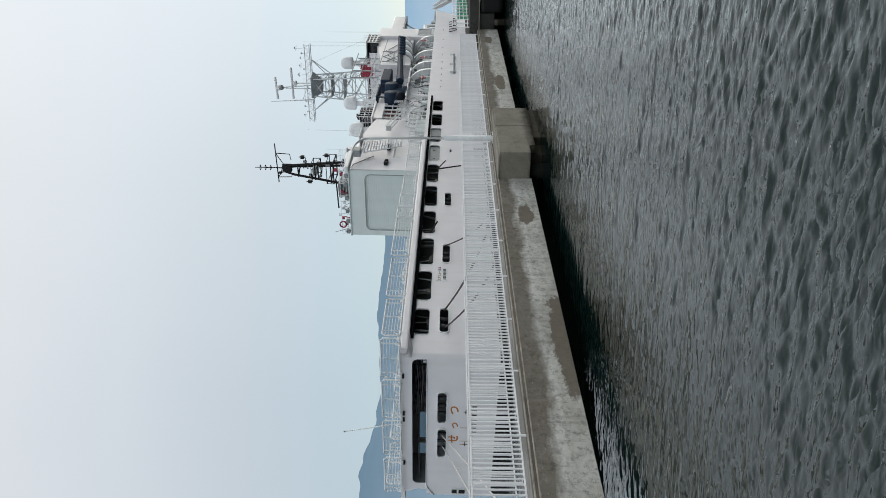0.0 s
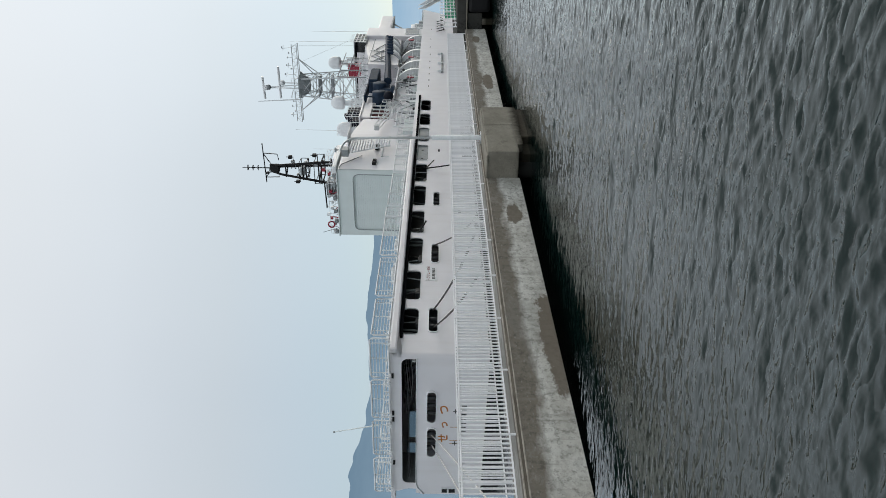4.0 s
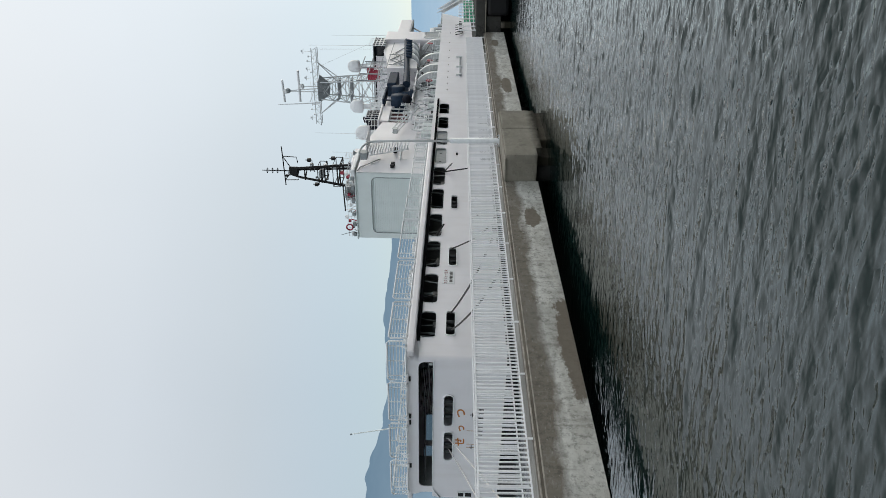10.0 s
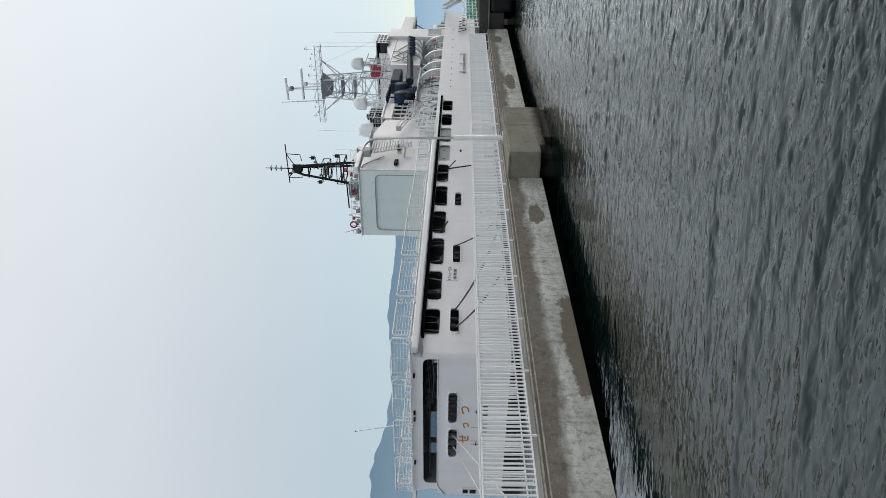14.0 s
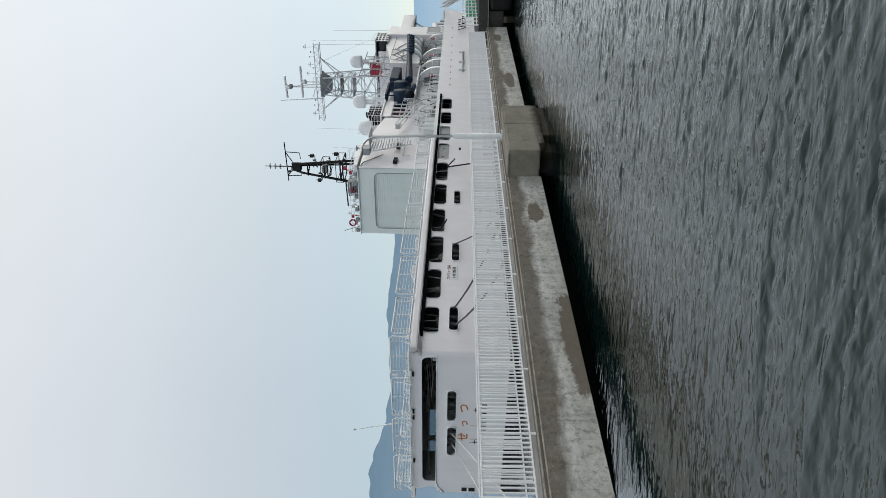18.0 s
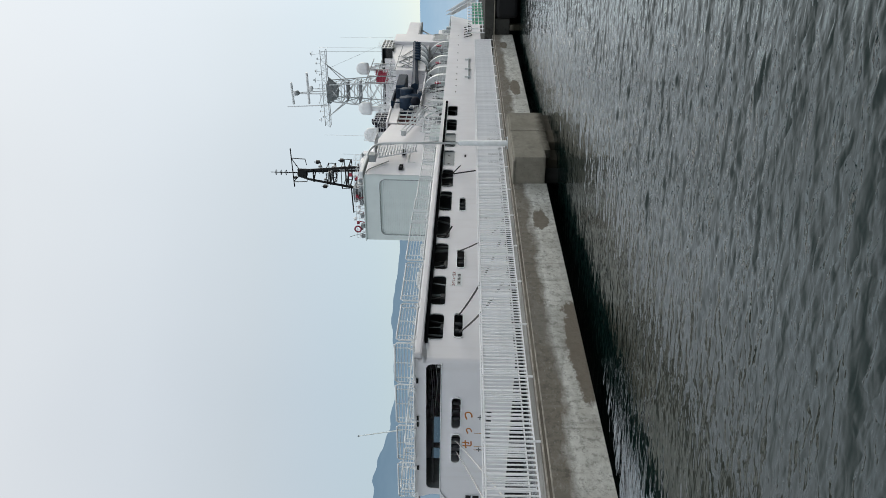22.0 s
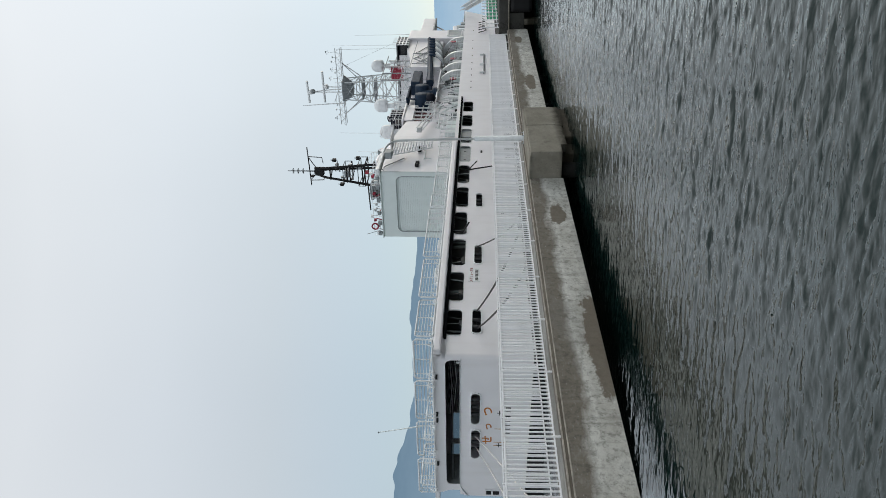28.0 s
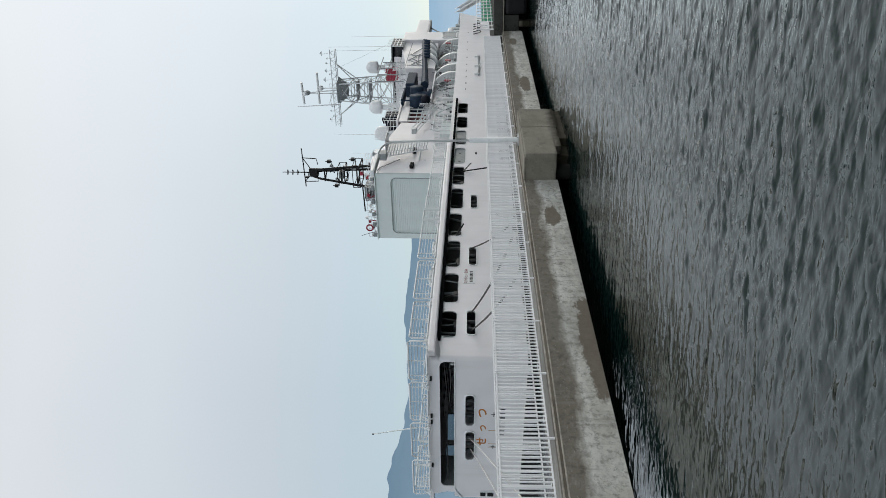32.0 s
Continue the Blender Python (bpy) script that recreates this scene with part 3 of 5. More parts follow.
def fence(name, y, x0, x1, label, pitch=0.125, single_from=None, shift=0.0):
    f = thing(name, label, "fence")
    z0, z1 = 1.77, 2.86
    step = 2.0
    n = int(round((x1 - x0) / step))
    post = None
    for i in range(n + 1):
        x = x0 + i * step
        if post is None:
            bm = box(bmesh.new(), -0.02, 0.02, -0.02, 0.02, -0.1, z1 - z0 + 0.01, bevel=0.006)
            box(bm, -0.045, 0.045, -0.045, 0.045, -0.1, -0.085)
            post = part("post", bm, FENCE, f, at=Matrix.Translation((x, y, z0)))
        else:
            share(post, f, Matrix.Translation((x, y, z0)))
    for i in range(n):
        x = x0 + i * step
        for z, h in ((z1 - 0.02, 0.036), (z0 + 0.06, 0.034)):
            part("top_rail" if z > 2.5 else "bottom_rail", B(x + 0.035, x + step - 0.035, y - 0.02, y + 0.02, z - h / 2, z + h / 2, bevel=0.006), FENCE, f)
    bar = None
    rest = bmesh.new()
    for i in range(n):
        k = int(round(step / pitch))
        for j in range(1, k):
            x = x0 + i * step + j * pitch + shift * pitch
            if single_from is not None and single_from[0] <= x <= single_from[1]:
                if bar is None:
                    bm = box(bmesh.new(), -0.0145, 0.0145, -0.0145, 0.0145, 0.07, z1 - z0 - 0.03)
                    bar = part("baluster", bm, FENCE, f, at=Matrix.Translation((x, y, z0)))
                else:
                    share(bar, f, Matrix.Translation((x, y, z0)))
            else:
                box(rest, x - 0.0145, x + 0.0145, y - 0.0145, y + 0.0145, z0 + 0.07, z1 - 0.03)
    if len(rest.verts):
        tagged(part("baluster_row", rest, FENCE, f), kind="stuff")
    return f


def lamp_post():
    x, y = 25.72, 10.15
    lp = thing("lamp_post", "slim white steel lamp post with a curved arm", "lamp post", Matrix.Translation((x, y, 1.64)))
    bm = lathe(bmesh.new(), [(0.17, 0.0), (0.17, 0.03), (0.105, 0.04), (0.10, 1.9), (0.06, 1.98)], n=14)
    part("lower_shaft", bm, GALV, lp, smooth=True)
    pts = [(0, 0, 1.9), (0, 0, 4.9)] + [(-0.95 * (1 - math.cos(radians(a))), 0, 4.9 + 0.52 * math.sin(radians(a))) for a in range(15, 91, 15)] + [(-1.6, 0, 5.44)]
    part("arm", T(pts, 0.05, 8, 0.035), WHITE2, lp, smooth=True)
    bm = box(bmesh.new(), -3.1, -1.55, -0.13, 0.13, 5.33, 5.5, bevel=0.04)
    part("lamp_head", bm, WHITE2, lp)
    part("base_plate", B(-0.2, 0.2, -0.2, 0.2, 0, 0.02), GALV, lp)
    for a in (-1, 1):
        for c in (-1, 1):
            part("bolt", lathe(bmesh.new(), [(0.02, 0), (0.02, 0.06)], (a * 0.16, c * 0.16, 0.02), 6), MIDGREY, lp)
    return lp


def far_quay():
    q = thing("far_quay", "dark old concrete quay wall with a recess", "quay wall", kind="structure")
    part("wall", B(44.72, 120.0, 7.4, 14.0, 1.63, 2.2, bevel=0.04), OLDCON, q)
    part("ledge", B(44.6, 46.0, 7.4, 13.0, 1.56, 1.625, bevel=0.01), BLOCKCON, q, "pale concrete ledge")
    part("wall", B(44.78, 47.0, 9.35, 14.0, 0.62, 1.555, bevel=0.04), OLDCON, q)
    part("wall", B(49.0, 120.0, 10.6, 21.0, -2, 1.62, bevel=0.04), OLDCON, q)
    part("pillar", B(44.8, 45.3, 9.75, 10.1, -2, 0.61, bevel=0.03), BLOCKCON, q)
    # solid black block painted in for the dark recess in the wall
    part("fender", B(44.5, 48.5, 7.5, 9.3, 0.15, 1.5, bevel=0.2), BLACK, q, "black block standing in for the wall's dark recess")
    # back of the gap, its shade put into the near-black colour
    part("back_wall", B(48.6, 48.9, 7.4, 14.0, -2, 1.62), SHADECON, q)
    return q


def green_fence():
    g = thing("net_fence", "white posts and rails with green netting on the far quay", "fence")
    for i in range(10):
        x = 44.9 + i * 1.1
        part("post", B(x - 0.03, x + 0.03, 10.2, 10.26, 2.1, 3.3), FENCE, g)
    for z in (2.3, 2.55, 2.8, 3.05, 3.28):
        part("rail", B(44.9, 54.9, 10.19, 10.24, z - 0.022, z + 0.022), FENCE, g)
    for a, c in ((47.6, 49.9), (50.1, 54.6)):
        part("net_panel", B(a, c, 10.27, 10.29, 2.2, 2.95), GREEN, g, "green netting")
    return g


def gangway():
    """The lattice brow from the far quay up to the ship's deck."""
    g = thing("gangway", "white lattice gangway leading up to the ship", "gangway")
    p, q = Vector((104, 19.1, 2.2)), Vector((119, 23.9, 5.9))
    side = (q - p).cross(Vector((0, 0, 1))).normalized() * 0.28
    for s in (-1, 1):
        bm = bmesh.new()
        for h in (0.0, 1.05):
            tube(bm, [p + side * s + Vector((0, 0, h)), q + side * s + Vector((0, 0, h))], 0.07, 6)
        for i in range(16):
            a, c = p.lerp(q, i / 16) + side * s, p.lerp(q, (i + 1) / 16) + side * s
            tube(bm, [a, a + Vector((0, 0, 1.05)), c], 0.045, 4)
        part("side_truss", bm, WHITE2, g)
    for i in range(33):
        a = p.lerp(q, i / 32)
        part("tread", T([a - side, a + side], 0.05, 4), GALV, g)
    return g


gangway()
pier()
dolphin()
lamp_post()
far_quay()
green_fence()

# ---------------------------------------------------------------- the patrol ship
# local space: x forward, y from the starboard side (0) to port, z up from the water; she heels a little to starboard
HEEL = Matrix.Translation((0, 25, 6)) @ Matrix.Rotation(radians(1.5), 4, "X") @ Matrix.Translation((0, 0, -6))
SHIP = thing("patrol_ship", "large white patrol ship moored with a helicopter deck aft", "ship", HEEL)
CL, BEAM, STERN, DECK = 5.85, 11.7, 30.34, 6.2
WIN = [(32.25, 34.85), (35.8, 39.2), (40.05, 43.65), (44.4, 47.95), (48.85, 52.5), (53.3, 57.0), (57.85, 61.5), (62.4, 66.1), (66.9, 70.2), (71.3, 74.6)]
CHOCKS = [(32.5, 34.9), (40.3, 42.75), (48.9, 51.25)]


def win_z(x):
    return 4.66 - 0.0065 * (x - 32), 5.575 - 0.0035 * (x - 32)


def hull():
    wins = [(a, c, *win_z((a + c) / 2), 0.28) for a, c in WIN]
    chocks = [(a, c, 3.50 - 0.006 * (a - 32), 4.02 - 0.008 * (a - 32), 0.2) for a, c in CHOCKS]
    holes = wins + chocks + [(59.95, 60.65, 3.38, 3.56, 0.06)]
    side = lambda u, v, w: (u, w, v)
    skin = part("hull_side", pierced(bmesh.new(), side, [30.6, 112], [0.5, 6.1], holes, 0.05), WHITE, SHIP, "white painted side plating with a row of large openings")
    port = lambda u, v, w: (u, BEAM - w, v)
    part("hull_side", pierced(bmesh.new(), port, [32.3, 112], [4.4, 6.1], [(a, c, 4.5, 5.35, 0.1) for a, c in ((32.5, 34.9), (35.4, 38.0))], 0.05), WHITE, SHIP)
    part("hull_side", B(30.6, 112, BEAM - 0.05, BEAM, 0.5, 4.4), WHITE, SHIP)
    # added panes darken what shows through the open port side
    for a, c in ((32.45, 34.95), (35.35, 38.05)):
        part("port_pane", B(a, c, BEAM - 0.075, BEAM - 0.06, 4.45, 5.4), TINTED, SHIP)
    for h in chocks:
        part("chock_rim", rim(bmesh.new(), side, h, 0.07, 0.06), WHITE2, skin)
        # rollers coloured dark for the shade inside the chocks
        part("chock_roller", T([((h[0] + h[1]) / 2 - 0.35, 0.18, h[2]), ((h[0] + h[1]) / 2 - 0.35, 0.18, h[3])], 0.12, 8), DARK, SHIP, smooth=True)
        part("chock_roller", T([((h[0] + h[1]) / 2 + 0.35, 0.18, h[2]), ((h[0] + h[1]) / 2 + 0.35, 0.18, h[3])], 0.12, 8), DARK, SHIP, smooth=True)
    for h in wins:
        part("opening_rim", rim(bmesh.new(), side, h, 0.045, 0.035), WHITE2, skin)
    rnd = random.Random(6)
    for a, c, z0, z1, r in wins:
        # stays and lockers mostly darkened by colour, as in the openings' shade
        for k in range(2):
            x = rnd.uniform(a + 0.3, c - 0.3)
            y = rnd.uniform(0.18, 0.5)
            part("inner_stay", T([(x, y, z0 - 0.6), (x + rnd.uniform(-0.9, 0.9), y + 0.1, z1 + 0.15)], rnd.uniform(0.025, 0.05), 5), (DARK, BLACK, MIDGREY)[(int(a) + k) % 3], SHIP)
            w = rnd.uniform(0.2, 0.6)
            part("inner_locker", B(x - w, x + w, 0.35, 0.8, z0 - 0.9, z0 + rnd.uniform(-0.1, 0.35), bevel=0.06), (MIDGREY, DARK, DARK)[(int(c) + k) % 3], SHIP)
            part("inner_pipe", T([(x, rnd.uniform(0.8, 1.8), 3.2), (x + rnd.uniform(-0.3, 0.3), 1.2, 5.9)], rnd.uniform(0.04, 0.12), 6), MIDGREY, SHIP)
    # stern plate and its rounded corners
    back = lambda u, v, w: (STERN + w, u, v)
    s0, s1, sb, st, sr = 0.275, 10.5, 4.66, 5.53, 0.36
    sch = [(2.72, 5.15, 3.50, 4.02, 0.22), (5.65, 8.05, 3.47, 3.99, 0.22)]
    plate = part("transom", pierced(bmesh.new(), back, [0.26, BEAM - 0.26], [0.5, sb], sch, 0.05), WHITE, SHIP, "white stern plate below a long mooring slot")
    arch = [(0.26, sb), (0.26, 6.1), (11.25, 6.1), (11.25, 5.75), (11.1, 5.45), (11.02, 5.1), (11.05, sb), (s1, sb)]
    arch += [(s1 - sr + sr * math.cos(radians(a)), st - sr + sr * math.sin(radians(a))) for a in range(0, 91, 15)]
    arch += [(s0 + sr + sr * math.cos(radians(a)), st - sr + sr * math.sin(radians(a))) for a in range(90, 181, 15)]
    part("upper_transom", prism(bmesh.new(), arch + [(s0, sb)], "x", STERN, STERN + 0.05), WHITE, SHIP, "white plate over the mooring slot")
    part("slot_coaming", T([(STERN - 0.02, 0.2, sb), (STERN - 0.02, s1 + 0.1, sb), (STERN - 0.04, s1 + 0.45, sb - 0.12), (STERN - 0.04, s1 + 1.0, sb - 0.5)], 0.035, 6), WHITE2, SHIP, smooth=True)
    for k in range(7):
        z, x = sb - 0.1 + 0.13 * k, STERN + 0.3 + 0.13 * (k % 4)
        part("slot_cable", T([(x, 0.4, z + 0.1), (x, 1.6 + 0.2 * k, z - 0.06), (x, 4.2 + 0.3 * (k % 3), z + 0.08)], 0.02 + 0.008 * (k % 3), 5), (BLACK, DARK, BLACK, MIDGREY)[k % 4], SHIP)
    part("end_bulkhead", B(30.42, 33.0, 10.62, 10.7, 4.4, 5.99), MIDGREY, SHIP)
    part("slot_lamp", B(STERN + 0.05, STERN + 0.2, 0.45, 0.56, sb + 0.05, sb + 0.25, bevel=0.03), GALV, SHIP)
    part("slot_beam", B(STERN + 0.12, STERN + 0.2, 3.0, s1 - 0.4, sb + 0.42, sb + 0.5), BLACK, SHIP)
    for h in sch:
        part("chock_rim", rim(bmesh.new(), back, h, 0.07, 0.06), WHITE2, plate)
        for k in (-0.6, 0.0, 0.6):
            c = (h[0] + h[1]) / 2 + k
            # dark colour again for the chock's inner shade
            part("chock_roller", T([(STERN + 0.2, c, h[2]), (STERN + 0.2, c, h[3])], 0.11, 8), DARK, SHIP, smooth=True)
    for s in (0, 1):
        bm = bmesh.new()
        prev = None
        for i in range(7):
            a = radians(90 * i / 6)
            x, y = 30.6 - 0.26 * math.sin(a), 0.26 - 0.26 * math.cos(a)
            y = BEAM - y if s else y
            cur = [bm.verts.new((x, y, z)) for z in (0.5, 4.4 if s else 6.1)]
            if prev:
                bm.faces.new((prev[0], cur[0], cur[1], prev[1]))
            prev = cur
        part("hull_corner", bm, WHITE, SHIP, smooth=True)
    # forward body, lofted to the stem
    def half(x, z):
        f = max(0.0, (x - 112) / 30.0)
        flare = 0.55 + 0.45 * min(1, max(0, z / 7.5))
        return CL * max(0.0, 1 - f ** (1.6 + 1.3 * flare)) * (1 - (1 - flare) * f)
    def sheer(x):
        return 6.1 + 0.9 * max(0, (x - 112) / 30) ** 1.6
    for s in (-1, 1):
        bm = bmesh.new()
        rows = []
        for i in range(25):
            x = 112 + 30 * i / 24
            rows.append([bm.verts.new((x, CL + s * half(x, z * sheer(x) / 6.1), 0.5 + (z - 0.5) * (sheer(x) - 0.5) / 5.6)) for z in (0.5, 1.5, 3, 4.5, 6.1)])
        for q, w in zip(rows, rows[1:]):
            for j in range(4):
                bm.faces.new((q[j], w[j], w[j + 1], q[j + 1]))
        part("bow_plating", bm, WHITE, SHIP, smooth=True)
    # black boot-topping and bottom
    bm = bmesh.new()
    rows = []
    for i in range(60):
        x = STERN + 0.12 + (141.5 - STERN) * i / 59
        h = (CL - 0.02 if x < 112 else half(x, 0.5) - 0.02)
        h = max(h, 0.02)
        rows.append([bm.verts.new((x, CL - h, 0.55)), bm.verts.new((x, CL - h, -2)), bm.verts.new((x, CL + h, -2)), bm.verts.new((x, CL + h, 0.55))])
    for q, w in zip(rows, rows[1:]):
        for j in range(3):
            bm.faces.new((q[j], w[j], w[j + 1], q[j + 1]))
    bm.faces.new(rows[0])
    part("boot_topping", bm, BLACK, SHIP, "black lower hull")
    # decks
    part("flight_deck", B(30.43, 60.0, -0.05, BEAM + 0.05, 6.0, DECK), DECKGREEN, SHIP)
    part("deck_edge", B(30.345, 62.0, -0.45, -0.05, 5.75, 6.27, bevel=0.13), WHITE, SHIP, "white overhanging deck edge")
    part("deck_edge", B(30.35, 62.0, BEAM + 0.05, BEAM + 0.45, 5.98, 6.27, bevel=0.03), WHITE, SHIP)
    part("deck_edge", B(30.337, 30.43, -0.05, BEAM + 0.05, 6.0, 6.268), WHITE, SHIP)
    part("upper_deck", B(60.0, 112, 0.06, BEAM - 0.06, 5.95, 6.1), DECKGREEN, SHIP)
    bm = bmesh.new()
    prev = None
    for i in range(20):
        x = 112 + 29.5 * i / 19
        h = max(0.02, half(x, 6.1) - 0.05)
        cur = [bm.verts.new((x, CL - h, sheer(x) - 0.15)), bm.verts.new((x, CL + h, sheer(x) - 0.15))]
        if prev:
            bm.faces.new((prev[0], cur[0], cur[1], prev[1]))
        prev = cur
    part("fore_deck", bm, DECKGREEN, SHIP)
    # deck, bulkhead and frames painted dark in place of the interior's shade
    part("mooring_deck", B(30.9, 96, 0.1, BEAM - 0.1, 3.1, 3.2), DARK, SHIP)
    part("inner_bulkhead", B(40, 96, 3.2, 8.9, 3.2, 5.98), DARK, SHIP, "inner bulkhead coloured dark as unlit space")
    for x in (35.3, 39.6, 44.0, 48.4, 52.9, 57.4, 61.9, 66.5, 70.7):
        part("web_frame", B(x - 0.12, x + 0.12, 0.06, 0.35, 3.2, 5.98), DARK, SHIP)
    # plated-in openings
    part("blanking_plate", pierced(bmesh.new(), lambda u, v, w: (u, 0.12 + w, v), [57.8, 61.55], [4.2, 5.9], [(58.5, 58.75, 4.9, 5.1, 0.05), (60.4, 60.65, 4.9, 5.1, 0.05)], 0.03), MIDGREY, SHIP, "grey plate closing an opening")
    part("blanking_plate", B(64.2, 66.15, 0.12, 0.15, 4.2, 5.9), MIDGREY, SHIP)
    # fairing that closes the overhang at the starboard quarter
    bm = bmesh.new()
    rows = []
    for i in range(13):
        x = 32.7 - 2.356 * i / 12
        f = min(1.0, (32.7 - x) / 1.6)
        zb = 5.745 - 0.24 * (1 - math.cos(f * math.pi / 2))
        c = max(0.0, (30.6 - x) / 0.26)
        yi = 0.26 * (1 - math.sqrt(max(0, 1 - c * c)))
        row = []
        for j in range(7):
            q = j / 6
            y = -0.44 + (yi + 0.005 + 0.44) * q ** 1.5
            z = 5.755 - (5.755 - zb) * (0.2 * q + 0.8 * q * q)
            row.append(bm.verts.new((x, y, z)))
        rows.append(row)
    for q, w in zip(rows, rows[1:]):
        for j in range(6):
            bm.faces.new((q[j], w[j], w[j + 1], q[j + 1]))
    tip = bm.verts.new((rows[-1][0].co.x, rows[-1][6].co.y, 5.755))
    bm.faces.new(rows[-1] + [tip])
    part("overhang_fairing", bm, WHITE, SHIP, smooth=True)
    # matt black strip stands in for the shade under the deck edge
    part("shadow_gutter", B(31.9, 76.0, -0.16, 0.0, 5.53, 5.745, bevel=0.02), OVERHANG_SHADE, SHIP, "black strip painted in for the shade under the deck edge")
    # scuppers and small fittings on the side
    for x in (79.6, 82, 84.6, 87.2, 90.2, 93.7, 97.5, 102, 108):
        part("scupper", B(x, x + 0.42, -0.012, 0.0, 4.66, 4.78), BLACK, SHIP)
    part("side_ladder", B(85.2, 94.2, -0.2, -0.02, 3.1, 3.28, bevel=0.03), MIDGREY, SHIP, "stowed gangway ladder")
    for x in (85.6, 89.2, 93.8):
        part("ladder_bracket", B(x - 0.06, x + 0.06, -0.26, 0.0, 2.95, 3.7), WHITE2, SHIP)
    for y, z in ((1.5, 5.72), (4.4, 5.72), (4.9, 5.66), (8.6, 5.7)):
        part("stern_light", B(30.26, 30.33, y - 0.16, y + 0.16, 5.98, 6.10), BLACK, SHIP)


def lettering():
    plate = part("stern_hatch", B(STERN - 0.05, STERN, 10.95, 11.35, 2.15, 3.0, bevel=0.02), BLACK, SHIP, "dark framed hatch with white fittings")
    part("hatch_frame", B(STERN - 0.07, STERN - 0.02, 10.88, 10.96, 2.1, 3.05), WHITE2, plate)
    part("hatch_bar", B(STERN - 0.08, STERN - 0.05, 11.0, 11.35, 2.55, 2.66), WHITE2, plate)
    m = pose(STERN - 0.012, 0, 0) @ Matrix(((0, 0, -1, 0), (-1, 0, 0, 0), (0, 1, 0, 0), (0, 0, 0, 1)))
    for ch, y, s in (("せ", 6.45, 0.84), ("っ", 5.34, 0.76), ("つ", 4.1, 0.86)):
        o = text_mesh("name_letter", ch, 0.84 * s, ORANGE, SHIP, Matrix.Translation((0, y, 2.98)) @ m, bold=True)
        tagged(o, "ochre painted letter of the ship's name")
    for y, z0 in ((6.62, 1.9), (6.9, 2.1), (5.5, 2.2)):
        part("rust_streak", B(STERN - 0.006, STERN, y, y + 0.05, z0, 2.62), RUST, SHIP)
    for i in range(8):
        y = 3.75 + 0.33 * i
        part("number_bar", B(STERN - 0.012, STERN, y, y + 0.15, 1.66, 1.96), INK, SHIP)
    for x in (47.8, 50.6, 54.0):
        for k in range(3):
            part("mark_bar", B(x + 0.2 * k, x + 0.12 + 0.2 * k, -0.012, 0.0, 1.72, 1.92), INK, SHIP)
    for y, z in ((6.72, 2.28), (4.05, 2.3)):
        part("mark_bar", B(STERN - 0.012, STERN, y, y + 0.35, z, z + 0.05), INK, SHIP)
        part("mark_bar", B(STERN - 0.012, STERN, y + 0.15, y + 0.2, z - 0.12, z + 0.17), INK, SHIP)
    part("warning_board", B(38.05, 39.7, -0.03, 0.0, 3.56, 4.34), WHITE2, SHIP, "white warning board with black lettering")
    f = Matrix(((1, 0, 0, 0), (0, 0, -1, 0), (0, 1, 0, 0), (0, 0, 0, 1)))
    text_mesh("board_letters", "スクリュー注意", 0.25, SIGNRED, SHIP, Matrix.Translation((38.88, -0.036, 4.12)) @ f, 0.002, bold=True)
    for i in range(8):
        part("board_bar", B(38.2 + 0.17 * i, 38.31 + 0.17 * i, -0.036, -0.03, 3.68, 3.88), INK, SHIP)


def net_panel(a, c, z0, z1, m, label=""):
    """A hinged safety-net frame standing up at the deck edge, built along x from a to c."""
    r = 0.12
    loop = [(a, z0), (c, z0), (c, z1 - r), (c - r, z1), (a + r, z1), (a, z1 - r)]
    f = part("net_frame", T([(x, 0, z) for x, z in loop], 0.06, 6, closed=True), WHITE2, SHIP, label, at=m)
    for k in (0.12, 0.5, 0.88):
        x = a + (c - a) * k
        part("net_upright", T([(x, 0, z0), (x, 0, z1)], 0.036, 4), WHITE2, f)
    for i in range(1, 6):
        z = z0 + (z1 - z0) * i / 6
        part("net_bar", T([(a, 0, z), (c, 0, z)], 0.022, 4), WHITE2, f)
    for x in (a + 0.3, c - 0.3):
        bm = tube(bmesh.new(), [(x, 0.3, z0 - 0.1), (x, 0.02, z0 + 0.35)], 0.03, 5)
        box(bm, x - 0.09, x + 0.09, -0.05, 0.25, z0 - 0.1, z0 + 0.03)
        part("hinge", bm, WHITE2, f)


